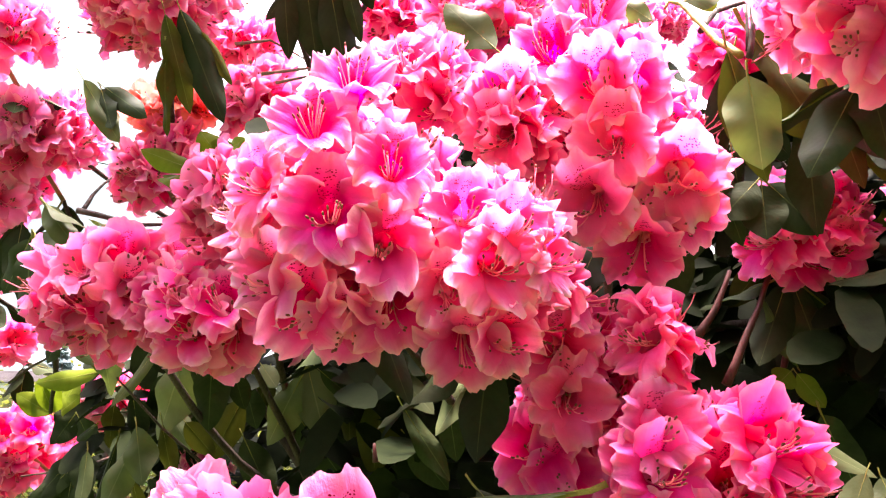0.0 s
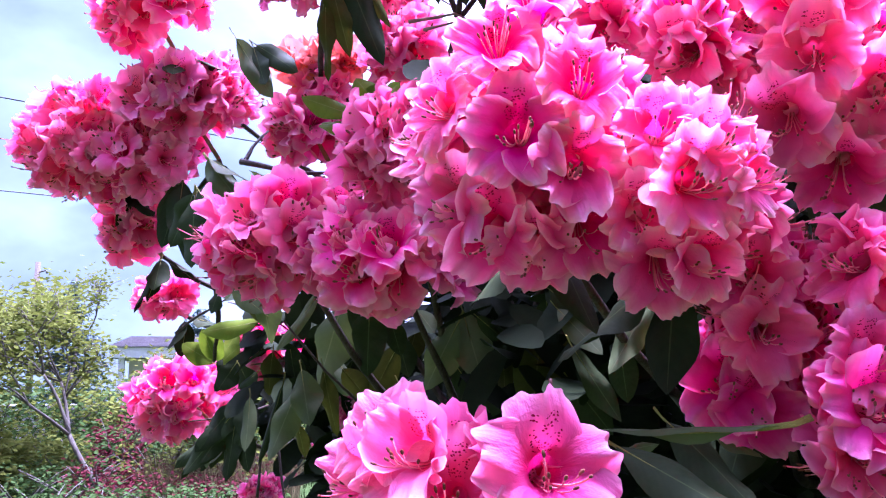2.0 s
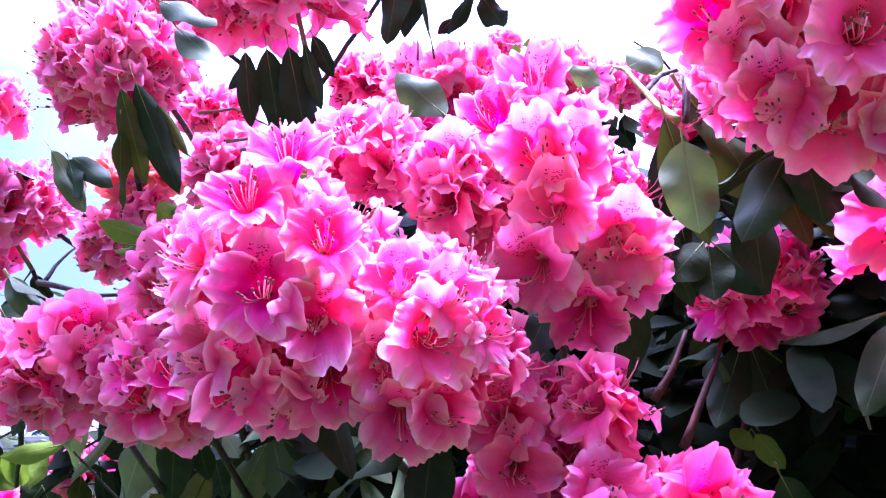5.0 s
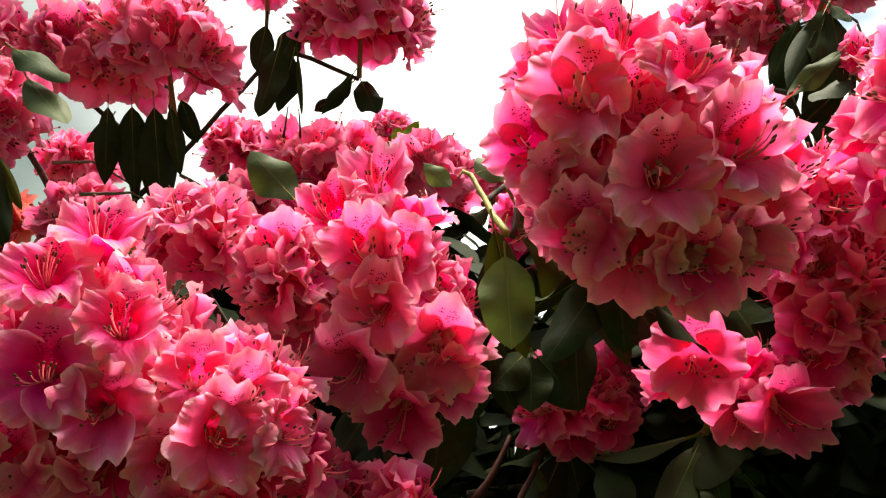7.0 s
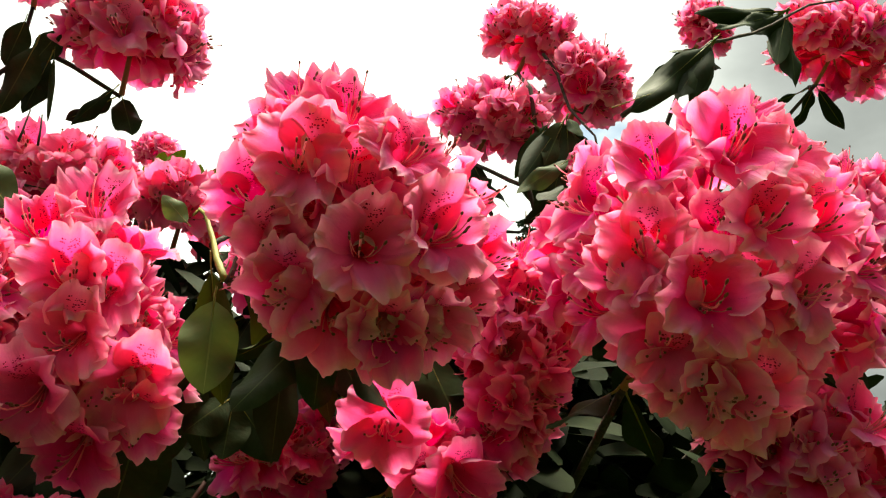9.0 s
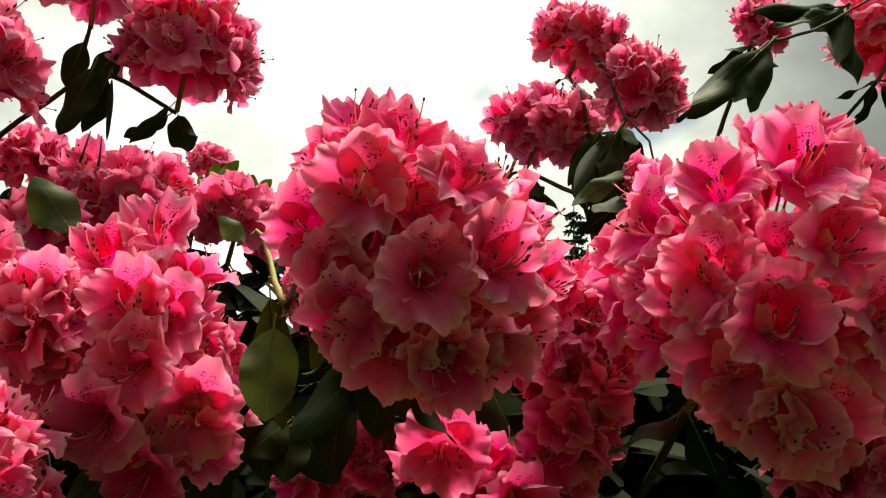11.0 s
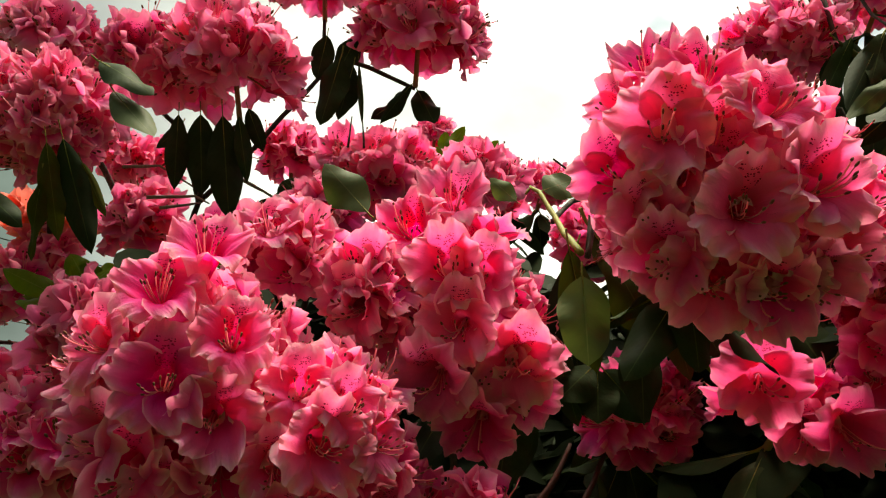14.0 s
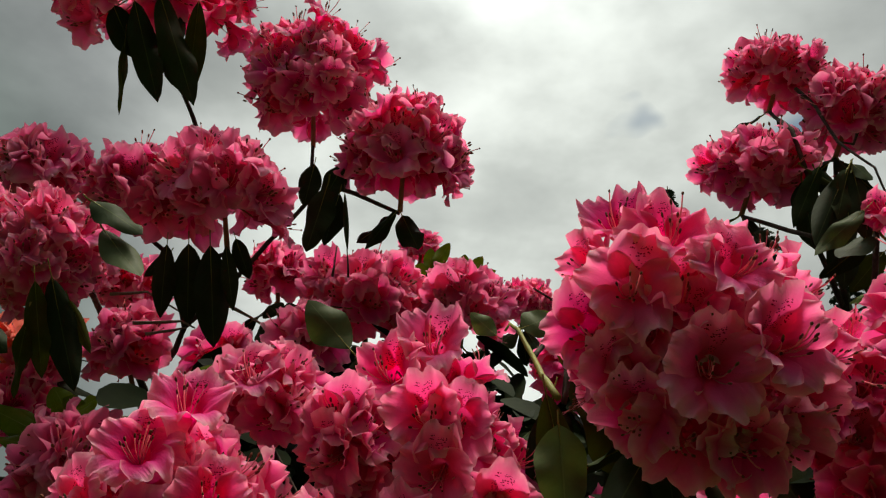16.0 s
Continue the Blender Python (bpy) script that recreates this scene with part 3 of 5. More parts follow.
def cluster(centre, wide, high, label="", count=None, size=1.0, kind="", fine=True, axis=None, leaves=4, spread=128, deep=0.92, stem=None, blooms=()):
    """A domed truss of flowers on the end of a branch. blooms: single flowers (x, z, turn, tilt, size) on its front."""
    c = Vector(centre)
    ax = Vector(axis) if axis else ((c - HEART).normalized() + Vector((0, -0.15, 0.75)))
    ax.normalize()
    ext = Vector((wide, min(wide, high) * deep, high)) * 1.07
    r = (wide + high) / 2
    n = count or max(4, min(60, round(r * r * (3700 if fine else 3000) / (size * size))))
    to = Vector((0, 0, 1)).rotation_difference(ax).to_matrix()
    spin = dice.uniform(0, 6.28)
    bm = bmesh.new()
    tube(bm, [-ax * r * 0.95, -ax * r * 0.4, ax * r * 0.1], [0.005, 0.0042, 0.002], 6)
    spots = []

    def stalk(root, aim, d):
        h0 = d * r * 0.06 - ax * r * 0.15
        tube(bm, bezier(h0, (h0 + root) * 0.5 + Vector((0, 0, 0.006)), root + aim * 0.002, 4), [0.0014] * 5, 4)

    faces = []
    for x, z, turn, tilt, fs in blooms:
        inside = 1 - (x / (0.8 * ext.x)) ** 2 - (z / (0.8 * ext.z)) ** 2
        throat = Vector((x, -0.8 * ext.y * math.sqrt(max(0.1, inside)), z))
        a, b = radians(turn), radians(tilt)
        aim = Vector((math.sin(a) * math.cos(b), -math.cos(a) * math.cos(b), math.sin(b)))
        spots.append((throat - aim * 0.018 * fs, aim, fs))
        faces.append(throat + aim * 0.026 * fs)
        stalk(spots[-1][0], aim, throat.normalized())
    for k in range(n):
        h = 1 - (k + 0.5) / n * (1 - math.cos(radians(spread)))
        a = k * 2.39996 + spin + dice.uniform(-0.22, 0.22)
        s = math.sqrt(max(0.0, 1 - h * h))
        d = to @ Vector((s * math.cos(a), s * math.sin(a), h))
        d = (d + Vector([dice.uniform(-0.12, 0.12) for _ in range(3)])).normalized()
        fs = size * dice.uniform(0.80, 1.04)
        # the lobes' tips, not the throats, make the outline
        room = Vector([math.sqrt(max(0.2 * e * e, e * e - (0.040 * fs) ** 2)) for e in ext])
        room.z = max(0.45 * ext.z, ext.z - 0.030 * fs)
        mouth = Vector((d.x * room.x, d.y * room.y, d.z * room.z)) * (dice.uniform(0.62, 0.78) if k % 4 == 2 else dice.uniform(0.82, 1.08)) * (1 + 0.14 * noise.noise(d * 1.7 + c * 9))
        # flowers turn their faces outwards, upper lobe upright
        aim = Vector((d.x + dice.uniform(-0.35, 0.35), d.y + dice.uniform(-0.3, 0.3) - 0.08, 0.58 * d.z + 0.12 + dice.uniform(-0.22, 0.22))).normalized()
        gap = min([(mouth - p).length for p in faces], default=1.0)
        if gap < 0.036:
            continue
        if gap < 0.060:
            mouth *= 0.86
        root = mouth - aim * 0.046 * fs
        spots.append((root, aim, fs))
        stalk(root, aim, d)
    body = part("flower_head", bm, PEDICEL, shrub, label or "dense domed cluster of ruffled pink flowers")
    body.location = c
    pool = POOLS[kind or ("fine" if fine else "far")]
    for root, aim, fs in spots:
        up = Vector((dice.uniform(-0.25, 0.25), dice.uniform(-0.15, 0.15), 1.0))
        y = up - aim * up.dot(aim)
        if y.length < 0.1:
            y = aim.orthogonal()
        y.normalize()
        fl = new("flower", dice.choice(pool))
        fl.parent = body
        fl.matrix_basis = Matrix.Translation(root) @ Matrix((y.cross(aim), y, aim)).transposed().to_4x4() @ Matrix.Scale(fs, 4)
    foot = c - ax * r * 0.95
    if stem:
        bm = bmesh.new()
        pts = [Vector(p) for p in stem] + [foot]
        pts = [p.lerp(q, t) for p, q in zip(pts, pts[1:]) for t in (0.0, 0.34, 0.67)] + [foot]
        pts = [p + noise.noise_vector(p * 14) * 0.005 for p in pts]
        tube(bm, pts, [0.0054 - 0.002 * i / len(pts) for i in range(len(pts))], 7)
        part("branch", bm, BARK, shrub)
    else:
        branch_to(foot)
    for k in range(leaves):
        a = k * 2.39996 + spin
        out = to @ Vector((math.cos(a), math.sin(a), 0.05))
        out = (out + Vector((0, 0, -0.75))).normalized()
        ln = dice.uniform(0.09, 0.135)
        leaf_at(foot + out * 0.015, foot + out * ln + Vector((0, 0, -0.01)), dice.uniform(0.036, 0.05), "dark", (out.x * 0.6, out.y * 0.6 - 0.3, 0.7))
    return body


# ---- flower clusters and leaves ----
cluster((-0.124, 0.678, 1.678), 0.092, 0.114, leaves=3, label="broad cluster of pale-edged pink flowers with freckled throats", spread=146, blooms=[(0.043, 0.01, 12, 14, 0.83), (-0.002, -0.024, 2, -1, 0.91), (0.035, -0.045, 12, -11, 0.87), (0.065, -0.031, 17, -1, 0.74), (-0.017, 0.043, 2, 29, 0.84), (0.038, -0.079, 12, -26, 0.92), (-0.024, -0.082, -13, -21, 0.91), (-0.049, -0.061, -28, -16, 0.82), (0.005, -0.091, 7, -41, 0.85), (-0.053, 0.007, -33, 4, 0.81), (0.009, 0.085, 12, 44, 0.88)])
cluster((-0.009, 0.695, 1.628), 0.080, 0.092, leaves=3, spread=146, blooms=[(0.0, -0.009, 27, -6, 0.9), (0.018, 0.016, 32, 4, 0.76), (-0.019, -0.059, 12, -41, 0.88), (0.005, -0.057, 27, -31, 0.77), (0.042, -0.004, 57, -6, 0.72), (-0.033, -0.027, 12, -16, 0.78), (-0.018, 0.028, 17, 9, 0.78)])
cluster((-0.070, 0.771, 1.823), 0.066, 0.056, size=0.95, leaves=0, count=11)
cluster((0.018, 0.752, 1.780), 0.046, 0.064, leaves=0, count=8)
cluster((-0.331, 0.996, 1.773), 0.068, 0.086, leaves=0, size=1.15, kind="light")
cluster((0.121, 0.798, 1.773), 0.087, 0.128, leaves=2, spread=146, blooms=[(-0.02, 0.029, -16, -8, 1.01), (-0.056, 0.076, -26, 17, 0.99), (-0.014, 0.108, -11, 22, 1.02), (0.013, 0.026, -11, -13, 0.91), (-0.027, -0.069, -26, -33, 1.03), (0.049, -0.048, -1, -28, 1.07), (-0.071, -0.023, -46, -13, 1.0), (0.018, -0.105, -16, -48, 1.0), (0.06, -0.072, 4, -48, 0.95), (-0.006, -0.024, -16, -18, 0.98)])
cluster((-0.515, 1.072, 1.676), 0.106, 0.094, leaves=0, size=1.22, kind="light")
cluster((-0.352, 1.035, 1.640), 0.104, 0.088, leaves=0, size=1.22, kind="light")
cluster((-0.895, 1.464, 2.031), 0.131, 0.125, leaves=2, fine=False, size=1.25, kind="light")
cluster((-1.112, 1.458, 1.974), 0.139, 0.128, leaves=2, fine=False, size=1.25, kind="light")
cluster((-1.074, 1.597, 1.821), 0.080, 0.098, fine=False, size=1.25, kind="light")
cluster((-1.074, 1.736, 1.681), 0.072, 0.059, fine=False, size=1.25, kind="light")
cluster((-0.935, 1.378, 2.213), 0.122, 0.089, fine=False, size=1.25, kind="light")
cluster((-0.991, 1.475, 1.929), 0.121, 0.109, leaves=0, fine=False, size=1.25, kind="light")
cluster((-0.817, 1.466, 2.055), 0.068, 0.079, leaves=0, fine=False, size=1.25, kind="light")
cluster((-0.428, 0.967, 2.052), 0.094, 0.100, leaves=0, stem=[(-0.572, 1.365, 2.018), (-0.477, 1.116, 2.033), (-0.433, 1.015, 2.031)], kind="light")
cluster((-0.538, 1.135, 2.278), 0.084, 0.070, fine=False, size=1.25, kind="light")
cluster((-0.369, 1.134, 2.259), 0.089, 0.092, leaves=0, stem=[(-0.295, 1.270, 2.067), (-0.334, 1.229, 2.181)], fine=False, size=1.25, kind="light")
cluster((-0.232, 1.104, 2.244), 0.108, 0.103, leaves=0, stem=[(-0.295, 1.270, 2.067), (-0.270, 1.176, 2.141)], fine=False, size=1.25, kind="light")
cluster((-0.133, 1.263, 2.594), 0.123, 0.163, leaves=0, stem=[(-0.339, 1.367, 2.033), (-0.295, 1.270, 2.067), (-0.204, 1.260, 2.183), (-0.113, 1.251, 2.316)], fine=False, size=1.25)
cluster((0.056, 1.198, 2.403), 0.109, 0.126, leaves=2, stem=[(-0.113, 1.251, 2.316), (-0.068, 1.222, 2.333)], fine=False, size=1.25)
cluster((-0.504, 1.281, 2.856), 0.234, 0.180, leaves=0, spread=150, stem=[(-0.297, 1.388, 2.295), (-0.365, 1.355, 2.518), (-0.394, 1.309, 2.573)], fine=False, size=1.25)
cluster((0.004, 1.382, 2.188), 0.121, 0.103, fine=False, size=1.25, kind="light")
cluster((0.194, 1.383, 2.189), 0.087, 0.093, fine=False, size=1.25, kind="light")
cluster((0.113, 1.808, 2.501), 0.055, 0.046, size=0.8, fine=False)
cluster((0.347, 1.592, 2.283), 0.060, 0.056, size=0.8, fine=False)
cluster((0.318, 1.014, 1.952), 0.056, 0.064, kind="deep")
cluster((0.338, 0.626, 1.870), 0.117, 0.115, size=1.05, leaves=4, label="large rounded cluster of peach-edged pink flowers", spread=146, stem=[(0.408, 1.002, 1.792), (0.400, 0.803, 1.820)], blooms=[(-0.073, 0.01, -17, -12, 0.99), (-0.017, -0.061, -7, -7, 0.99), (0.031, -0.041, 13, -2, 1.05), (-0.044, 0.05, -2, 28, 0.97), (0.002, 0.017, 8, 13, 0.85), (-0.09, 0.047, -67, -12, 0.78), (-0.067, 0.076, -32, 33, 0.92), (-0.099, -0.015, -37, -22, 0.91), (-0.079, -0.049, -22, -32, 0.84), (-0.031, -0.095, -12, -37, 1.08), (0.018, -0.098, 3, -37, 1.03), (0.072, -0.067, 23, -27, 0.91), (-0.059, -0.083, -32, -37, 0.94), (0.014, -0.1, -7, -57, 1.04), (0.054, -0.086, 8, -52, 0.95), (0.099, -0.024, 43, -12, 0.83)])
cluster((0.545, 0.734, 1.817), 0.067, 0.134, leaves=3, spread=150, kind="deep")
cluster((0.672, 0.558, 1.873), 0.152, 0.174, size=1.05,leaves=2, label="big full cluster of deep pink flowers", spread=146, blooms=[(-0.059, 0.049, -16, 7, 1.18), (-0.077, -0.075, -16, -13, 1.13), (-0.104, 0.036, -36, 12, 0.93), (-0.114, -0.05, -56, -13, 0.93), (-0.046, -0.015, -6, -8, 0.94), (-0.089, -0.096, -36, -28, 1.06), (-0.011, -0.137, -11, -33, 1.06), (-0.04, -0.132, -21, -38, 1.12), (-0.063, -0.12, -46, -43, 1.03), (-0.111, -0.033, -31, -8, 0.96)])
cluster((0.958, 0.618, 1.965), 0.082, 0.136)
cluster((0.767, 0.545, 1.696), 0.099, 0.073, leaves=1, spread=150, kind="deep")
cluster((0.451, 0.763, 1.691), 0.070, 0.056, count=6, leaves=6, size=0.95, label="sparse cluster of a few hanging pink flowers", blooms=[(-0.041, 0.02, -17, -12, 1.1), (0.03, -0.02, 3, -27, 0.97)], kind="deep")
cluster((0.348, 0.924, 1.705), 0.073, 0.066, kind="deep")
cluster((0.077, 0.808, 1.529), 0.063, 0.100, leaves=2, spread=146, blooms=[(-0.039, -0.051, -18, -6, 0.98), (-0.023, 0.037, -8, -1, 0.92), (-0.018, -0.011, 2, -6, 0.88), (-0.023, -0.072, -8, -21, 0.93)], kind="deep")
cluster((0.178, 0.742, 1.445), 0.083, 0.093, leaves=0, spread=146, blooms=[(-0.054, 0.044, 7, 9, 0.93), (-0.058, 0.009, 17, 9, 0.93), (-0.064, -0.023, 12, -6, 0.88), (-0.065, 0.019, -3, -1, 0.8), (-0.062, -0.028, -3, -21, 0.86)], kind="deep")
cluster((0.142, 0.732, 1.569), 0.043, 0.038, count=5, leaves=0, size=0.9, label="loose upright pink flowers on green stalks", kind="deep")
cluster((0.233, 0.768, 1.387), 0.061, 0.056, kind="deep")
cluster((-0.161, 0.615, 1.392), 0.095, 0.068, size=1.28, count=9, leaves=0, kind="pale", label="pale pink cluster with wide open ruffled flowers", blooms=[(-0.026, 0.032, -23, 14, 0.96), (0.049, 0.021, 24, 19, 1.07), (-0.073, 0.016, -43, 4, 0.78), (-0.057, 0.037, -18, 34, 0.82)])
cluster((-1.121, 1.918, 1.448), 0.129, 0.120, fine=False, size=1.25, kind="light")
cluster((-0.821, 1.728, 1.554), 0.075, 0.081, fine=False, size=1.25)
cluster((-0.543, 1.519, 1.430), 0.048, 0.042, size=0.8, fine=False)
cluster((-0.941, 2.001, 1.219), 0.056, 0.035, size=0.8, fine=False)
cluster((-0.716, 1.811, 1.329), 0.032, 0.051, size=0.7, fine=False)
cluster((-0.587, 1.358, 1.933), 0.081, 0.071, leaves=0, fine=False, size=1.25)
cluster((-0.571, 1.368, 2.058), 0.078, 0.052, kind="faded", label="fading cluster of wilted orange-pink flowers")
cluster((-0.407, 1.318, 2.044), 0.064, 0.084, leaves=0, fine=False, size=1.25, kind="light")
cluster((-0.190, 1.488, 2.274), 0.070, 0.064, leaves=2, fine=False, size=1.25)
cluster((-0.242, 1.370, 2.056), 0.067, 0.036, leaves=0, fine=False, size=1.25)
cluster((-0.482, 1.482, 2.226), 0.085, 0.057, fine=False, size=1.25, kind="light")
cluster((-0.069, 1.117, 2.014), 0.060, 0.053, fine=False, size=1.25)
cluster((-0.566, 1.363, 1.997), 0.060, 0.050, leaves=0, fine=False, size=1.25)
cluster((0.841, 1.278, 2.715), 0.102, 0.090, leaves=2, stem=[(0.831, 1.181, 2.125), (0.803, 1.141, 2.255), (0.757, 1.127, 2.464)], fine=False, size=1.25, kind="light")
cluster((0.719, 1.204, 2.423), 0.104, 0.094, stem=[(0.831, 1.181, 2.125), (0.742, 1.088, 2.224)], fine=False, size=1.25, kind="light")
cluster((0.939, 1.218, 2.580), 0.096, 0.107, fine=False, size=1.25)
cluster((1.600, 1.144, 2.863), 0.138, 0.124, fine=False, size=1.25)
cluster((1.294, 1.244, 2.887), 0.067, 0.081, fine=False, size=1.25)
cluster((0.731, 0.882, 2.160), 0.034, 0.025, count=3, leaves=3, size=0.7, label="small cluster of half-closed wilting pink flowers")

whorl((0.222, 0.690, 1.800), [(0.228, 0.683, 1.703)], 0.053, "pale", label="broad drooping grey-green leaf", spin=6)
whorl((0.014, 0.888, 1.909), [(-0.052, 0.893, 1.981)], 0.05, "pale", spin=8)
whorl((0.014, 0.888, 1.909), [(0.023, 0.859, 1.916), (0.025, 0.875, 1.873)], 0.03, "dark")
whorl((-0.374, 0.989, 1.814), [(-0.455, 0.991, 1.847)], 0.03, "young", label="bright yellow-green young leaf", spin=15)
whorl((-0.377, 0.988, 1.801), [(-0.430, 0.987, 1.805)], 0.024, "young", label="bright yellow-green young leaf", spin=15)
whorl((-0.863, 1.574, 1.517), [(-0.945, 1.577, 1.562), (-0.817, 1.577, 1.556), (-0.876, 1.529, 1.588), (-0.913, 1.577, 1.561), (-0.850, 1.529, 1.585), (-0.839, 1.610, 1.589)], 0.042, "young", label="bright yellow-green young leaf", spin=15)
whorl((-0.694, 1.431, 1.594), [(-0.821, 1.428, 1.573)], 0.044, "young", spin=8)
whorl((-0.647, 1.330, 1.592), [(-0.716, 1.334, 1.644)], 0.035, "pale")
whorl((-0.813, 1.567, 1.430), [(-0.825, 1.556, 1.292), (-0.919, 1.557, 1.302), (-0.884, 1.559, 1.324), (-0.778, 1.558, 1.308), (-0.802, 1.561, 1.355)], 0.05, "dark")
whorl((-0.818, 1.570, 1.468), [(-0.859, 1.576, 1.545), (-0.781, 1.572, 1.491)], 0.04, "dark")
whorl((-0.356, 0.891, 2.104), [(-0.263, 0.858, 2.050)], 0.04, "dark")
whorl((-0.329, 0.889, 2.067), [(-0.250, 0.852, 1.976)], 0.042, "pale")
whorl((0.131, 1.647, 2.360), [(0.133, 1.652, 2.428), (0.177, 1.654, 2.447), (0.098, 1.648, 2.380)], 0.034, "young")
whorl((0.210, 1.647, 2.351), [(0.213, 1.652, 2.419), (0.255, 1.652, 2.415), (0.286, 1.649, 2.379)], 0.03, "young")
whorl((0.207, 0.841, 1.938), [(0.251, 0.844, 1.961)], 0.05, "pale")
whorl((0.196, 0.913, 1.951), [(0.157, 0.915, 1.986)], 0.03, "pale")
whorl((-0.127, 0.903, 1.855), [(-0.189, 0.905, 1.879)], 0.055, "young", label="single mid-green upright leaf")
whorl((-0.373, 1.052, 1.855), [(-0.402, 1.055, 1.893), (-0.338, 1.054, 1.881), (-0.373, 1.054, 1.883)], 0.035, "young")
whorl((-0.193, 0.952, 1.843), [(-0.240, 0.952, 1.842)], 0.03, "young")
whorl((-0.030, 0.856, 1.889), [(-0.048, 0.855, 1.877)], 0.02, "young")
whorl((-0.133, 1.222, 2.078), [(-0.163, 1.217, 2.025), (-0.154, 1.223, 2.097), (-0.102, 1.223, 2.096)], 0.04, "dark")
whorl((1.019, 0.912, 2.515), [(0.818, 0.893, 2.287), (0.917, 0.899, 2.353), (0.949, 0.898, 2.340)], 0.052, "dark", spin=20)
whorl((1.334, 1.036, 2.788), [(1.222, 1.027, 2.681), (1.115, 1.023, 2.641), (1.266, 1.021, 2.606), (1.320, 1.020, 2.580), (1.080, 1.027, 2.688)], 0.045, "dark")
whorl((0.701, 0.889, 2.244), [(0.659, 0.881, 2.143), (0.729, 0.887, 2.216), (0.614, 0.876, 2.094), (0.705, 0.879, 2.118)], 0.04, "dark")
whorl((0.700, 0.862, 2.160), [(0.607, 0.855, 2.077)], 0.025, "pale", spin=6)
whorl((0.471, 0.824, 1.829), [(0.525, 0.817, 1.726), (0.447, 0.819, 1.757), (0.426, 0.819, 1.761), (0.392, 0.820, 1.782)], 0.065, "dark")
whorl((0.364, 0.822, 1.811), [(0.407, 0.818, 1.752), (0.375, 0.818, 1.754), (0.330, 0.819, 1.766)], 0.05, "dark")
whorl((0.519, 0.757, 1.854), [(0.502, 0.753, 1.814)], 0.035, "young")
whorl((0.270, 0.826, 1.735), [(0.268, 0.820, 1.668), (0.324, 0.821, 1.674), (0.225, 0.822, 1.694)], 0.05, "dark")
whorl((0.500, 0.753, 1.815), [(0.538, 0.756, 1.848), (0.510, 0.753, 1.804)], 0.03, "young")

twig([(0.230, 0.732, 1.826), (0.225, 0.775, 1.863), (0.216, 0.819, 1.909), (0.207, 0.841, 1.938), (0.200, 0.863, 1.954), (0.195, 0.862, 1.944)], 0.0036, GREENWOOD, label="yellow-green woody twig")
twig([(0.218, 0.808, 1.889), (0.252, 0.862, 1.938), (0.296, 0.884, 1.959), (0.348, 0.914, 1.961)], 0.0034, BARK)
twig([(0.235, 0.723, 1.827), (0.244, 0.737, 1.887)], 0.0018, BARK)
twig([(0.233, 0.712, 1.816), (0.239, 0.714, 1.848), (0.244, 0.727, 1.885)], 0.0028, BARK)
twig([(0.256, 0.753, 1.833), (0.277, 0.806, 1.865), (0.340, 0.856, 1.856)], 0.0024, BARK)
twig([(-0.047, 0.850, 1.816), (-0.031, 0.842, 1.841), (-0.016, 0.834, 1.861), (0.008, 0.834, 1.861)], 0.0045, PALEBARK, label="pale brown branch")
twig([(-0.016, 0.834, 1.861), (-0.030, 0.835, 1.875)], 0.0022, GREENWOOD)
twig([(-0.040, 1.073, 2.092), (-0.038, 1.077, 2.146)], 0.0016, BARK)
twig([(-0.016, 1.073, 2.093), (-0.022, 1.077, 2.143)], 0.0016, BARK)
twig([(-0.371, 1.228, 2.052), (-0.300, 1.250, 2.069), (-0.280, 1.270, 2.064)], 0.0026, PALEBARK)
twig([(-0.343, 1.217, 2.031), (-0.292, 1.259, 2.061)], 0.0026, PALEBARK)
twig([(-0.219, 1.222, 2.092), (-0.186, 1.231, 2.078), (-0.123, 1.250, 2.050)], 0.003, PALEBARK)
twig([(-0.397, 1.170, 2.079), (-0.354, 1.212, 2.103), (-0.298, 1.271, 2.086)], 0.0026, PALEBARK)
twig([(0.355, 0.890, 1.656), (0.385, 0.917, 1.616), (0.424, 0.935, 1.576), (0.470, 0.954, 1.570), (0.530, 0.976, 1.578)], 0.0036, PALEBARK, label="thin pale grey branch")
twig([(0.441, 0.934, 1.573), (0.444, 0.932, 1.542)], 0.0024, PALEBARK)
twig([(0.377, 0.916, 1.604), (0.377, 0.915, 1.582)], 0.0022, PALEBARK)
twig([(0.224, 0.954, 1.584), (0.248, 0.957, 1.621), (0.270, 0.961, 1.663)], 0.0048, REDWOOD, label="smooth red-brown stem")
twig([(0.241, 0.910, 1.532), (0.276, 0.925, 1.597), (0.311, 0.941, 1.661)], 0.0048, REDWOOD, label="smooth red-brown stem")
twig([(0.308, 0.978, 1.501), (0.331, 0.984, 1.569), (0.352, 0.988, 1.620)], 0.0045, REDWOOD)
twig([(0.227, 1.035, 1.597), (0.311, 1.037, 1.611), (0.383, 1.036, 1.597), (0.471, 1.060, 1.630), (0.576, 1.093, 1.666)], 0.0055, BARK)
twig([(-0.592, 1.096, 1.799), (-0.507, 1.095, 1.774), (-0.407, 1.126, 1.778)], 0.004, BARK, label="dark brown branch")
twig([(-0.612, 1.147, 1.810), (-0.610, 1.170, 1.842), (-0.598, 1.203, 1.878)], 0.0034, BARK)
twig([(-0.646, 1.307, 1.295), (-0.644, 1.313, 1.367), (-0.587, 1.266, 1.406)], 0.0022, BARK)
twig([(-0.617, 1.314, 1.386), (-0.603, 1.309, 1.315), (-0.591, 1.305, 1.271)], 0.0022, BARK)
twig([(-0.934, 1.528, 1.581), (-0.877, 1.511, 1.612), (-0.803, 1.484, 1.641)], 0.003, BARK)
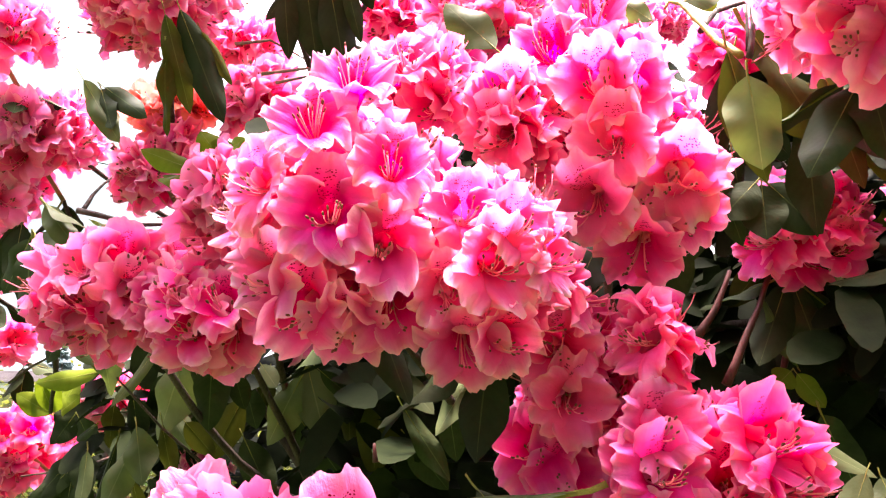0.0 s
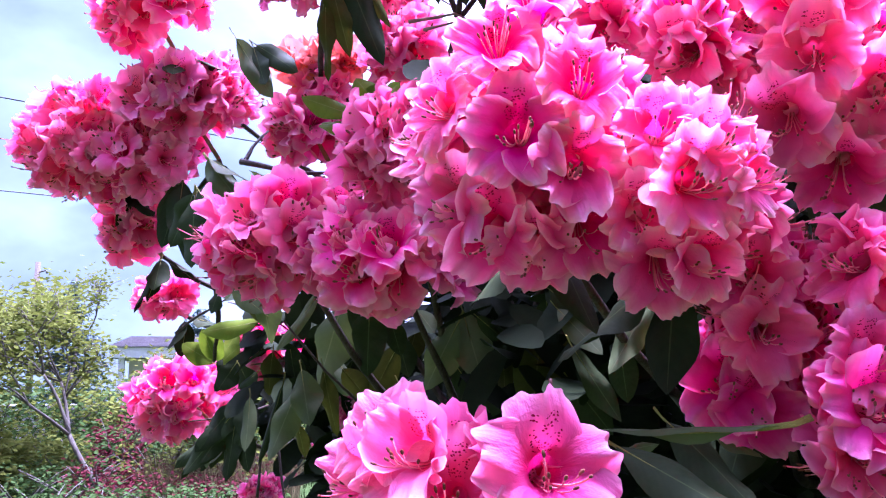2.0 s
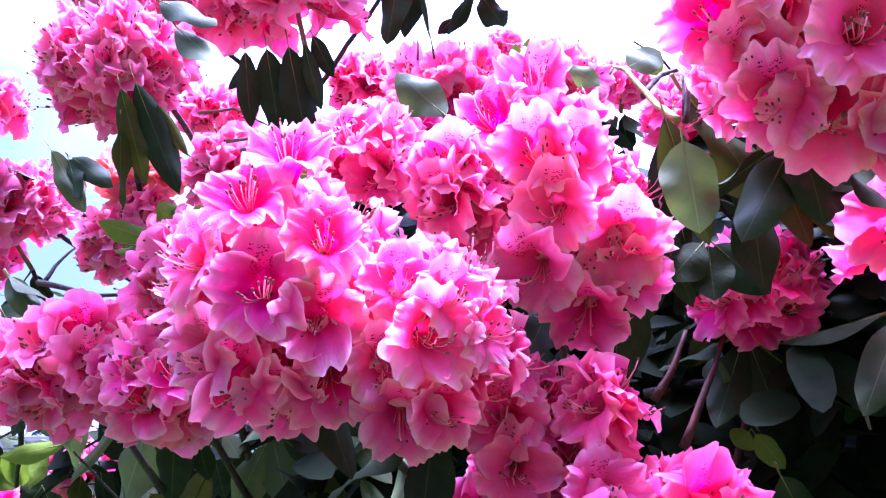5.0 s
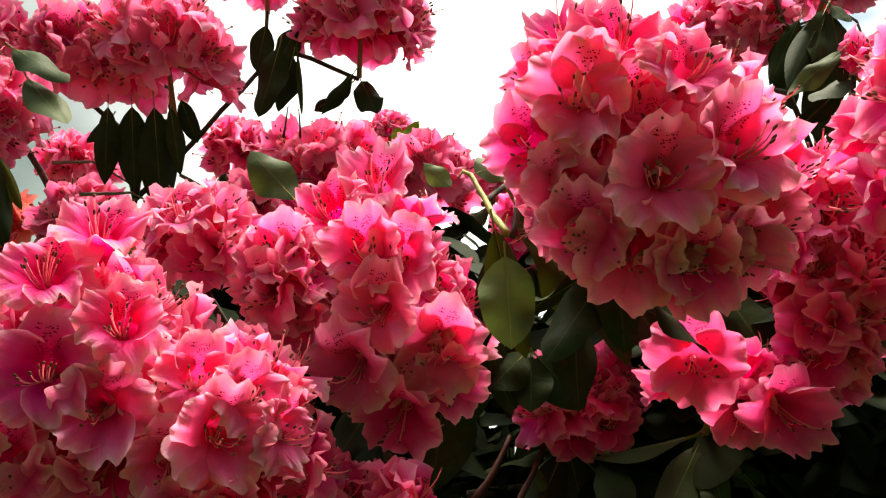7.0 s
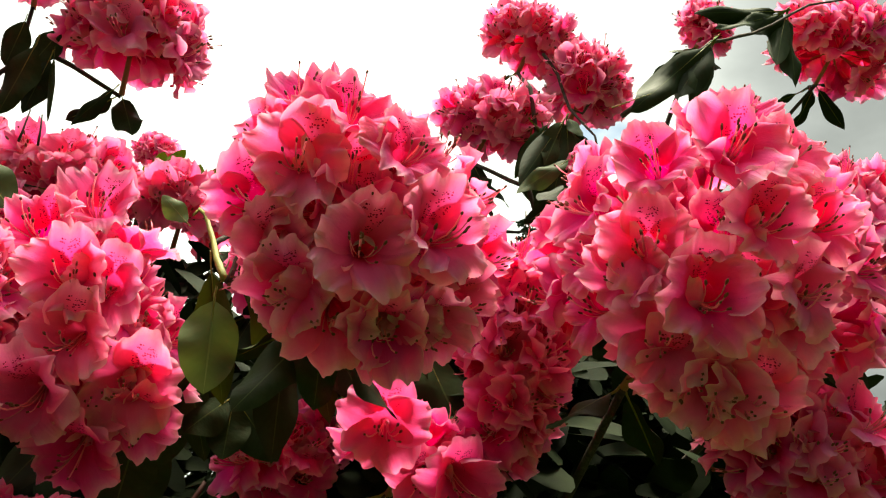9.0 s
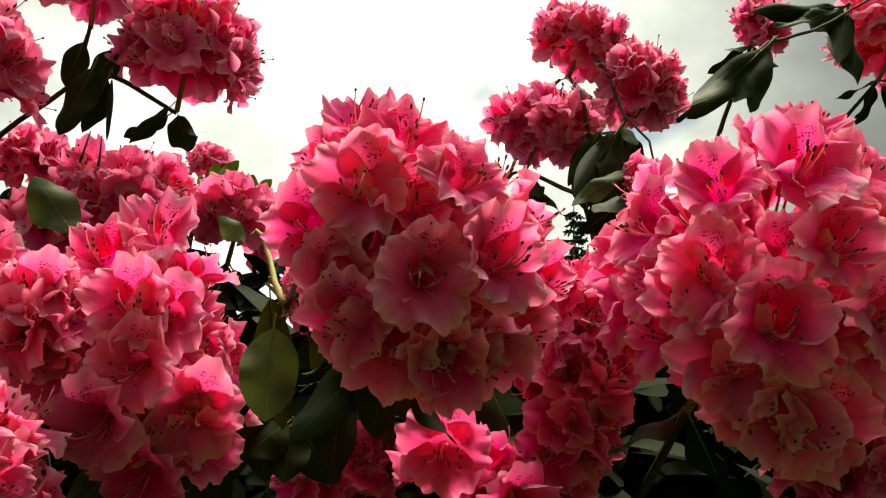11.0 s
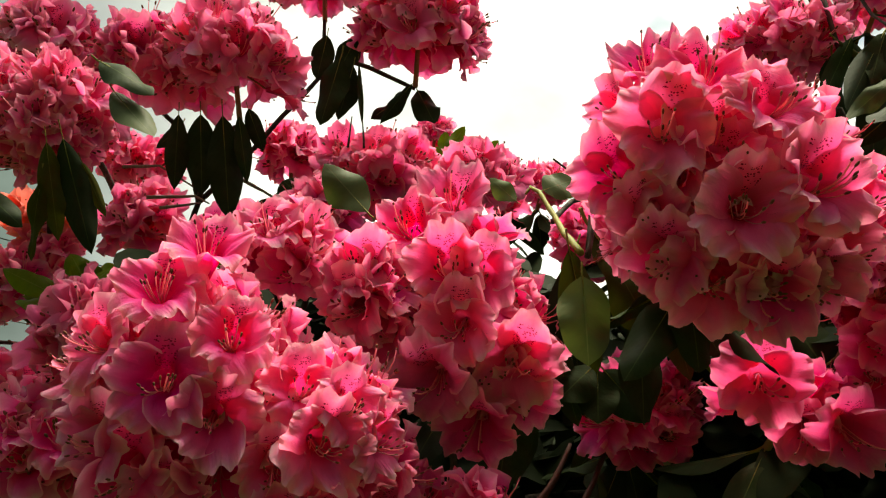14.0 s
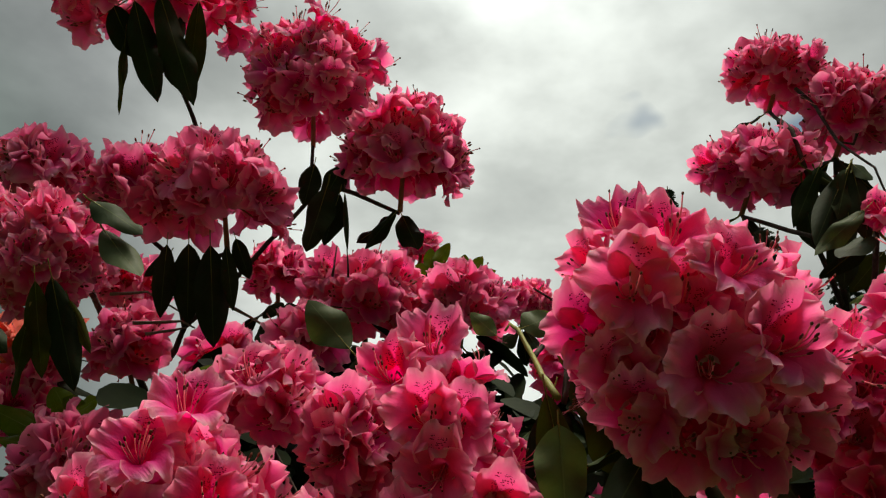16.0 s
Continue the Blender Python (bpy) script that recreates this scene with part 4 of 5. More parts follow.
twig([(0.878, 1.000, 2.361), (0.954, 0.966, 2.442), (1.056, 0.966, 2.559), (1.201, 1.005, 2.658), (1.408, 1.040, 2.835), (1.843, 1.115, 3.109)], 0.0045, BARK, label="dark branch of the shrub")
twig([(0.836, 1.221, 2.633), (0.856, 1.197, 2.573), (0.861, 1.158, 2.468), (0.882, 1.101, 2.378), (0.899, 1.093, 2.269)], 0.0035, BARK)
twig([(0.972, 1.219, 2.596), (0.892, 1.158, 2.465), (0.861, 1.158, 2.468)], 0.003, BARK)
twig([(0.785, 0.893, 2.287), (0.803, 0.873, 2.292), (0.841, 0.865, 2.314)], 0.0012, GREENWOOD)
whorl((-0.888, 1.453, 1.887), [(-0.919, 1.441, 1.739), (-0.848, 1.418, 1.700), (-0.864, 1.392, 1.750), (-0.933, 1.444, 1.785)], 0.055, "dark", spin=15)
whorl((-0.776, 1.349, 1.832), [(-0.786, 1.337, 1.686), (-0.709, 1.290, 1.715), (-0.757, 1.336, 1.665), (-0.799, 1.339, 1.718)], 0.055, "dark", spin=15)
whorl((-0.729, 1.321, 2.114), [(-0.627, 1.280, 1.965)], 0.045, "pale", spin=10)
whorl((-0.688, 1.319, 2.088), [(-0.641, 1.282, 1.989), (-0.582, 1.263, 2.008)], 0.04, "dark")
whorl((-0.714, 1.210, 1.848), [(-0.611, 1.175, 1.781), (-0.643, 1.194, 1.769)], 0.04, "pale", face=(0, -0.4, 0.9))
whorl((-0.544, 1.185, 1.780), [(-0.602, 1.147, 1.800), (-0.580, 1.142, 1.745), (-0.495, 1.144, 1.754)], 0.036, "pale", face=(0, -0.4, 0.9))
whorl((-0.665, 1.335, 1.652), [(-0.660, 1.377, 1.546), (-0.718, 1.335, 1.653), (-0.695, 1.381, 1.597)], 0.04, "pale")
whorl((-0.791, 1.435, 1.657), [(-0.810, 1.431, 1.610), (-0.770, 1.437, 1.678)], 0.04, "dark")
whorl((-0.795, 1.525, 1.523), [(-0.833, 1.520, 1.468), (-0.755, 1.520, 1.457)], 0.045, "dark")
whorl((-0.803, 1.570, 1.457), [(-0.819, 1.562, 1.358), (-0.868, 1.561, 1.358), (-0.897, 1.560, 1.346), (-0.966, 1.607, 1.308), (-0.761, 1.513, 1.372)], 0.05, "dark")
whorl((-0.773, 1.297, 1.819), [(-0.773, 1.286, 1.675), (-0.741, 1.287, 1.688), (-0.838, 1.340, 1.722), (-0.702, 1.242, 1.749)], 0.06, "dark", spin=15)
twig([(-0.843, 1.474, 1.901), (-0.816, 1.443, 1.757), (-0.802, 1.451, 1.606), (-0.843, 1.524, 1.523)], 0.007, BARK, label="dark upright stem")
twig([(0.636, 1.077, 2.086), (0.748, 1.130, 2.120)], 0.0032, BARK)
twig([(0.666, 1.079, 2.119), (0.760, 1.134, 2.165)], 0.0032, BARK)
twig([(-0.148, 0.646, 1.403), (-0.137, 0.669, 1.428)], 0.002, GREENWOOD)
twig([(-0.123, 0.822, 1.459), (-0.125, 0.823, 1.478)], 0.0025, REDWOOD)
whorl((0.346, 0.856, 1.856), [(0.373, 0.800, 1.775), (0.415, 0.829, 1.759), (0.388, 0.801, 1.793), (0.452, 0.851, 1.789)], 0.05, "dark")
whorl((0.338, 0.838, 1.882), [(0.309, 0.838, 1.887)], 0.03, "dark")
whorl((0.464, 1.048, 1.744), [(0.508, 1.048, 1.734), (0.467, 1.047, 1.721)], 0.03, "young")
whorl((0.319, 0.932, 1.547), [(0.348, 0.928, 1.505), (0.299, 0.930, 1.530)], 0.03, "young")
whorl((0.235, 0.914, 1.971), [(0.268, 0.916, 1.990)], 0.035, "young")

# hanging leaves under the front trusses
leaf_at((-0.482, 1.245, 1.605), (-0.534, 1.275, 1.475), 0.067, "pale", spin=12)
leaf_at((-0.429, 1.215, 1.595), (-0.443, 1.245, 1.486), 0.054, "dark", spin=12)
leaf_at((-0.513, 1.154, 1.497), (-0.490, 1.130, 1.418), 0.045, "pale", spin=12)
leaf_at((-0.525, 1.174, 1.472), (-0.560, 1.150, 1.368), 0.038, "pale", spin=12)
leaf_at((-0.559, 1.195, 1.475), (-0.605, 1.225, 1.356), 0.017, "dark", spin=12)
leaf_at((-0.733, 1.454, 1.455), (-0.725, 1.430, 1.357), 0.034, "pale", spin=12)
leaf_at((-0.893, 1.595, 1.377), (-0.960, 1.625, 1.286), 0.025, "dark", spin=12)
leaf_at((-0.829, 1.575, 1.380), (-0.848, 1.605, 1.285), 0.037, "dark", spin=12)
leaf_at((-0.849, 1.595, 1.396), (-0.853, 1.625, 1.331), 0.031, "dark", spin=12)
leaf_at((-0.893, 1.604, 1.366), (-0.883, 1.580, 1.314), 0.028, "pale", spin=12)
leaf_at((-0.657, 1.395, 1.571), (-0.751, 1.425, 1.650), 0.029, "olive", spin=12)
leaf_at((-0.506, 1.204, 1.616), (-0.561, 1.180, 1.522), 0.023, "pale", spin=12)
leaf_at((-0.554, 1.245, 1.417), (-0.552, 1.275, 1.362), 0.024, "olive", spin=12)
leaf_at((-0.420, 1.345, 1.539), (-0.486, 1.375, 1.437), 0.051, "olive", spin=12)
leaf_at((-0.513, 1.245, 1.500), (-0.502, 1.275, 1.390), 0.026, "olive", spin=12)
leaf_at((-0.406, 1.245, 1.579), (-0.396, 1.275, 1.518), 0.034, "dark", spin=12)
leaf_at((-0.785, 1.454, 1.683), (-0.773, 1.430, 1.633), 0.035, "pale", spin=12)
leaf_at((-0.716, 1.445, 1.499), (-0.763, 1.475, 1.473), 0.022, "dark", spin=12)
leaf_at((-0.516, 1.345, 1.502), (-0.476, 1.375, 1.447), 0.041, "olive", spin=12)
leaf_at((-0.579, 1.404, 1.538), (-0.518, 1.380, 1.456), 0.038, "pale", spin=12)
leaf_at((-0.288, 1.195, 1.563), (-0.350, 1.225, 1.465), 0.052, "pale", spin=12)
leaf_at((-0.287, 1.224, 1.582), (-0.253, 1.200, 1.473), 0.058, "pale", spin=12)
leaf_at((-0.312, 1.275, 1.508), (-0.247, 1.305, 1.411), 0.063, "dark", spin=12)
leaf_at((-0.261, 1.195, 1.572), (-0.207, 1.225, 1.522), 0.026, "dark", spin=12)
leaf_at((-0.237, 1.295, 1.561), (-0.242, 1.325, 1.419), 0.029, "olive", spin=12)
leaf_at((-0.166, 1.195, 1.564), (-0.189, 1.225, 1.415), 0.067, "olive", spin=12)
leaf_at((-0.163, 1.255, 1.578), (-0.141, 1.285, 1.468), 0.050, "olive", spin=12)
leaf_at((-0.025, 0.924, 1.560), (-0.071, 0.900, 1.483), 0.028, "pale", spin=12)
leaf_at((-0.130, 1.004, 1.562), (-0.078, 0.980, 1.504), 0.029, "pale", spin=12)
leaf_at((-0.059, 0.945, 1.513), (-0.053, 0.975, 1.453), 0.033, "dark", spin=12)
leaf_at((-0.110, 0.945, 1.513), (-0.063, 0.975, 1.431), 0.028, "dark", spin=12)
leaf_at((-0.139, 0.995, 1.585), (-0.093, 1.025, 1.547), 0.025, "dark", spin=12)
leaf_at((-0.151, 1.095, 1.583), (-0.150, 1.125, 1.549), 0.030, "dark", spin=12)
leaf_at((0.063, 0.965, 1.576), (0.015, 0.995, 1.521), 0.022, "dark", spin=12)
leaf_at((-0.055, 0.995, 1.544), (-0.020, 1.025, 1.506), 0.019, "olive", spin=12)
leaf_at((-0.351, 1.204, 1.583), (-0.319, 1.180, 1.546), 0.028, "pale", spin=12)
leaf_at((-0.015, 1.004, 1.571), (-0.055, 0.980, 1.530), 0.026, "pale", spin=12)
leaf_at((-0.293, 1.295, 1.484), (-0.201, 1.325, 1.381), 0.060, "dark", spin=12)
leaf_at((-0.417, 1.345, 1.474), (-0.376, 1.375, 1.374), 0.054, "dark", spin=12)
leaf_at((-0.123, 1.095, 1.477), (-0.074, 1.125, 1.409), 0.042, "dark", spin=12)
leaf_at((0.062, 0.704, 1.440), (-0.083, 0.680, 1.429), 0.011, "pale", (0, 0.15, 1), spin=12)
leaf_at((-0.097, 0.676, 1.415), (-0.031, 0.700, 1.426), 0.013, "pale", (0, -0.35, 0.9), spin=12)
leaf_at((-0.023, 0.732, 1.441), (0.036, 0.660, 1.386), 0.031, "dark", (0, -0.7, 0.7), spin=12)
leaf_at((-0.064, 0.648, 1.427), (0.027, 0.600, 1.381), 0.035, "dark", (0, -0.6, 0.8), spin=12)
leaf_at((0.019, 0.804, 1.429), (0.056, 0.780, 1.407), 0.019, "pale", (0, -0.5, 0.8), spin=12)
leaf_at((-0.539, 1.420, 1.646), (-0.551, 1.440, 1.556), 0.053, "dark", spin=20)
leaf_at((-0.503, 1.440, 1.643), (-0.487, 1.460, 1.547), 0.056, "dark", spin=20)
leaf_at((-0.466, 1.460, 1.640), (-0.470, 1.480, 1.548), 0.052, "olive", spin=20)
leaf_at((-0.580, 1.450, 1.588), (-0.600, 1.470, 1.507), 0.047, "olive", spin=20)
leaf_at((-0.523, 1.460, 1.568), (-0.554, 1.480, 1.486), 0.052, "dark", spin=20)
leaf_at((-0.451, 1.450, 1.567), (-0.435, 1.470, 1.487), 0.051, "dark", spin=20)
leaf_at((-0.676, 1.500, 1.550), (-0.669, 1.520, 1.465), 0.048, "dark", spin=20)
leaf_at((-0.710, 1.500, 1.539), (-0.731, 1.520, 1.454), 0.043, "olive", spin=20)
leaf_at((-0.422, 1.500, 1.591), (-0.453, 1.520, 1.509), 0.047, "olive", spin=20)
# leaves round the broad drooping one
leaf_at((0.247, 0.755, 1.864), (0.336, 0.785, 1.754), 0.055, "olive", spin=12)
leaf_at((0.337, 0.815, 1.850), (0.379, 0.845, 1.724), 0.042, "olive", spin=12)
leaf_at((0.311, 0.795, 1.799), (0.315, 0.825, 1.671), 0.047, "dark", spin=12)
leaf_at((0.218, 0.725, 1.828), (0.252, 0.755, 1.709), 0.040, "olive", spin=12)
leaf_at((0.231, 0.755, 1.835), (0.211, 0.785, 1.716), 0.029, "dark", spin=12)
leaf_at((0.246, 0.835, 1.770), (0.263, 0.865, 1.682), 0.026, "dark", spin=12)
leaf_at((0.184, 0.875, 1.696), (0.176, 0.905, 1.613), 0.061, "dark", spin=12)
leaf_at((0.230, 0.875, 1.734), (0.207, 0.905, 1.662), 0.036, "dark", spin=12)
leaf_at((0.371, 0.995, 1.734), (0.407, 1.025, 1.487), 0.032, "dark", spin=12)
leaf_at((0.251, 0.804, 1.492), (0.328, 0.780, 1.440), 0.024, "pale", spin=12)
leaf_at((0.338, 0.915, 1.498), (0.382, 0.945, 1.408), 0.053, "dark", spin=12)
leaf_at((0.306, 0.744, 1.449), (0.274, 0.720, 1.402), 0.027, "pale", spin=12)
leaf_at((0.318, 0.744, 1.446), (0.324, 0.720, 1.403), 0.029, "pale", spin=12)
leaf_at((0.332, 0.954, 1.550), (0.294, 0.930, 1.624), 0.024, "pale", spin=12)
leaf_at((0.215, 0.815, 1.762), (0.256, 0.845, 1.667), 0.034, "dark", spin=12)
leaf_at((0.461, 0.825, 1.832), (0.544, 0.855, 1.716), 0.069, "dark", spin=12)
leaf_at((0.414, 0.815, 1.805), (0.412, 0.845, 1.746), 0.037, "dark", spin=12)
leaf_at((0.418, 0.835, 1.763), (0.492, 0.865, 1.751), 0.020, "dark", spin=12)
leaf_at((0.197, 0.945, 1.734), (0.178, 0.975, 1.597), 0.078, "dark", spin=12)
leaf_at((0.399, 0.904, 1.786), (0.431, 0.880, 1.736), 0.017, "young", spin=12)
leaf_at((0.326, 0.995, 1.685), (0.282, 1.025, 1.626), 0.035, "olive", spin=12)
# leaves under the upper trusses
leaf_at((-0.388, 0.895, 1.938), (-0.401, 0.925, 1.841), 0.021, "olive", spin=12)
leaf_at((-0.387, 0.885, 1.980), (-0.363, 0.915, 1.867), 0.030, "olive", spin=12)
leaf_at((-0.373, 0.895, 1.991), (-0.324, 0.925, 1.855), 0.040, "dark", spin=12)
leaf_at((-0.349, 0.905, 1.966), (-0.319, 0.935, 1.907), 0.017, "olive", spin=12)
leaf_at((-0.301, 1.095, 2.138), (-0.300, 1.125, 2.028), 0.035, "dark", spin=12)
leaf_at((-0.274, 1.115, 2.151), (-0.262, 1.145, 2.030), 0.050, "dark", spin=12)
leaf_at((-0.235, 1.095, 2.141), (-0.211, 1.125, 1.985), 0.053, "dark", spin=12)
leaf_at((-0.209, 1.085, 2.138), (-0.189, 1.115, 2.042), 0.025, "dark", spin=12)
leaf_at((-0.198, 1.095, 2.156), (-0.173, 1.125, 2.101), 0.028, "dark", spin=12)
leaf_at((-0.300, 1.115, 2.134), (-0.340, 1.145, 2.102), 0.026, "dark", spin=12)
leaf_at((-0.100, 1.175, 2.349), (-0.113, 1.205, 2.279), 0.040, "dark", spin=12)
leaf_at((-0.070, 1.145, 2.290), (-0.096, 1.175, 2.177), 0.052, "dark", spin=12)
leaf_at((-0.051, 1.175, 2.293), (-0.071, 1.205, 2.205), 0.040, "dark", spin=12)
leaf_at((-0.039, 1.135, 2.274), (-0.027, 1.165, 2.178), 0.009, "dark", spin=12)
leaf_at((0.050, 1.155, 2.255), (-0.003, 1.185, 2.196), 0.026, "dark", spin=12)
leaf_at((-0.052, 1.195, 2.362), (-0.083, 1.225, 2.300), 0.044, "dark", spin=12)
leaf_at((-0.542, 1.235, 2.719), (-0.484, 1.265, 2.611), 0.061, "dark", spin=12)
leaf_at((-0.495, 1.215, 2.717), (-0.419, 1.245, 2.507), 0.057, "dark", spin=12)
leaf_at((-0.450, 1.215, 2.740), (-0.349, 1.245, 2.507), 0.065, "dark", spin=12)
leaf_at((-0.381, 1.245, 2.756), (-0.375, 1.275, 2.534), 0.045, "olive", spin=12)
leaf_at((-0.507, 1.245, 2.651), (-0.500, 1.275, 2.496), 0.015, "olive", spin=12)
leaf_at((-0.431, 1.265, 2.783), (-0.432, 1.295, 2.601), 0.044, "dark", spin=12)
leaf_at((0.779, 1.095, 2.369), (0.731, 1.125, 2.261), 0.034, "dark", spin=12)
leaf_at((0.749, 1.095, 2.365), (0.826, 1.125, 2.347), 0.023, "olive", spin=12)
leaf_at((0.783, 1.115, 2.373), (0.842, 1.145, 2.323), 0.049, "dark", spin=12)
leaf_at((0.750, 0.975, 2.261), (0.726, 1.005, 2.094), 0.058, "dark", spin=12)
leaf_at((0.807, 1.004, 2.099), (0.716, 0.980, 2.062), 0.021, "young", spin=12)
leaf_at((0.864, 1.095, 2.210), (0.811, 1.125, 2.149), 0.042, "olive", spin=12)
leaf_at((0.771, 1.145, 2.366), (0.791, 1.175, 2.246), 0.058, "dark", spin=12)
leaf_at((-0.139, 0.974, 1.872), (-0.199, 0.950, 1.877), 0.042, "young", spin=12)
leaf_at((-0.393, 1.054, 1.838), (-0.454, 1.030, 1.854), 0.022, "young", spin=12)
leaf_at((-0.397, 1.054, 1.822), (-0.443, 1.030, 1.823), 0.016, "young", spin=12)
leaf_at((-0.374, 1.054, 1.830), (-0.388, 1.030, 1.871), 0.017, "young", spin=12)
leaf_at((-0.378, 1.054, 1.841), (-0.331, 1.030, 1.867), 0.027, "young", spin=12)
leaf_at((-0.028, 1.295, 2.128), (-0.099, 1.325, 2.148), 0.010, "dark", spin=12)


# ---- leafy inside of the shrub ----
def inner_foliage():
    rnd = random.Random(5)
    bm_v, bm_f = [], []
    for k in range(15600):
        x = rnd.uniform(-1.1, 2.3)
        back = 1.02 + 2.0 * rnd.random() ** 1.3
        if x > 0.45:
            back -= 0.22
        elif x < -0.28:
            back += 0.45
        roof = 1.66 + 0.16 * noise.noise(Vector((x * 1.7, back * 1.3, 2.0)))
        roof += 0.40 * min(1.0, max(0.0, (x + 0.50) / 0.25)) - 0.7 * max(0.0, 1.35 - back - (0.22 if x > 0.45 else 0.0))
        roof += 0.30 * max(0.0, back - 1.25) * min(1.0, max(0.0, (x + 0.55) / 0.15)) * min(1.0, max(0.0, (0.40 - x) / 0.2))
        ring = ((x - 0.45) / 1.75) ** 2 + ((back - 1.72) / 1.22) ** 2 + 0.25 * noise.noise(Vector((x * 2.1, back * 2.1, 7.0)))
        if ring > 1.0 and k < 11600:
            continue
        roof -= 0.55 * max(0.0, ring - 0.6)
        z = roof - abs(rnd.gauss(0, 0.5))
        floor = 0.4 + 1.02 * min(1.0, max(0.0, (-0.36 * back - x) / 0.12))
        if k >= 12600:                                # deep, low leaves
            x, back, z = rnd.uniform(-0.32, 2.1), rnd.uniform(1.5, 2.3), rnd.uniform(0.45, 1.75)
        elif k >= 11600:                              # the thicket under the front trusses
            x = rnd.uniform(0.34, 1.15)
            back, z = rnd.uniform(0.86, 1.30) + 0.35 * max(0.0, x - 0.7), rnd.uniform(1.50, 1.95)
        elif z < floor or x < -0.50 * back:
            continue
        p = Vector((x, back, z))
        a = rnd.uniform(0, 6.28)
        d = Vector((math.cos(a), math.sin(a), rnd.uniform(-1.1, 0.1))).normalized()
        n = Vector((rnd.uniform(-0.5, 0.5), rnd.uniform(-0.9, 0.3), 0.8))
        n = (n - d * n.dot(d)).normalized()
        s = d.cross(n)
        ln, w = rnd.uniform(0.075, 0.12), rnd.uniform(0.019, 0.027)
        if k >= 12600:
            ln, w = ln * 1.6, w * 1.5
        o = len(bm_v)
        prof = ((0.0, 0.15), (0.18, 0.72), (0.5, 1.0), (0.80, 0.82), (0.95, 0.42))
        bend = rnd.uniform(0.0, 0.25)
        for u, g in prof:
            m = p + d * ln * u - n * ln * bend * u * u
            bm_v += [m + s * w * g + n * w * 0.15 * g, m, m - s * w * g + n * w * 0.15 * g]
        bm_v.append(p + d * ln - n * ln * bend)
        for i in range(4):
            q = o + 3 * i
            bm_f += [(q, q + 3, q + 4, q + 1), (q + 1, q + 4, q + 5, q + 2)]
        bm_f += [(o + 12, o + 15, o + 13), (o + 13, o + 15, o + 14)]
    me = bpy.data.meshes.new("inner_foliage")
    me.from_pydata(bm_v, [], bm_f)
    ob = piece("inner_foliage", me, INNER_SHADE, shrub, "inner leaves with deep shade put into their dark green")
    tagged(ob, kind="stuff")


# leaf green taken towards black: the shrub's inner shade is put into this colour
INNER_SHADE = rough_material("shade_toned_inner_leaf", [(0.3, (0.005, 0.009, 0.003)), (0.7, (0.016, 0.024, 0.007))], 6, 0.7, 0.001, through=0.06, gloss=0.05)
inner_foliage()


def inner_twigs():
    rnd = random.Random(8)
    for k in range(46):
        limb = rnd.choice(BOUGHS)
        p = rnd.choice(limb[6:])
        q = p + Vector((rnd.uniform(-0.35, 0.35), rnd.uniform(-0.65, -0.1), rnd.uniform(-0.15, 0.30)))
        pts = bezier(p, (p + q) * 0.5 + Vector((0, 0, rnd.uniform(-0.1, 0.05))), q, 7)
        pts = [v + noise.noise_vector(v * 12) * 0.012 for v in pts]
        bm = bmesh.new()
        tube(bm, pts, [0.005 - 0.0035 * i / 7 for i in range(8)], 5)
        part("twig", bm, BARK, shrub)


inner_twigs()

# ---- garden beyond ----
GRASS = rough_material("lawn", [(0.3, (0.014, 0.027, 0.007)), (0.55, (0.028, 0.048, 0.012)), (0.75, (0.055, 0.062, 0.024))], 1.2, 0.95, 0.03, fine=30, gloss=0.02)


def build_ground():
    me = bpy.data.meshes.new("ground")
    verts, faces, n, rings = [(0, 2, 0)], [], 48, [1.5, 3, 5, 8, 12, 17, 24, 35, 60, 120, 300, 900]
    for r in rings:
        for k in range(n):
            a = 2 * math.pi * k / n
            x, y = r * math.cos(a), 2 + r * math.sin(a)
            verts.append((x, y, 0.06 * noise.noise(Vector((x * 0.3, y * 0.3, 0))) * min(1, r / 6) * (1 if r < 40 else 0)))
    for k in range(n):
        faces.append((0, 1 + k, 1 + (k + 1) % n))
    for i in range(len(rings) - 1):
        for k in range(n):
            a, b = 1 + i * n, 1 + (i + 1) * n
            faces.append((a + k, b + k, b + (k + 1) % n, a + (k + 1) % n))
    me.from_pydata(verts, [], faces)
    tagged(piece("ground", me, GRASS), "green garden lawn running to the horizon", "lawn", kind="structure")


build_ground()


def blades(name, label, where, n, seed, mat, height, width, parent=None, lean=0.35):
    rnd = random.Random(seed)
    v, f = [], []
    for k in range(n):
        p = Vector(where(rnd))
        a = rnd.uniform(0, 6.28)
        d = Vector((math.cos(a), math.sin(a), 0))
        h = height * rnd.uniform(0.5, 1.3)
        top = p + Vector((rnd.uniform(-lean, lean) * h, rnd.uniform(-lean, lean) * h, h))
        o = len(v)
        v += [p - d * width, p + d * width, top]
        f.append((o, o + 1, o + 2))
    me = bpy.data.meshes.new(name)
    me.from_pydata(v, [], f)
    return tagged(piece(name, me, mat, parent, smooth=False), label, "" if parent else "grass", kind="stuff")


def polar(az, dist, z=0.0):
    a = radians(az)
    return Vector((dist * math.sin(a), dist * math.cos(a), z))


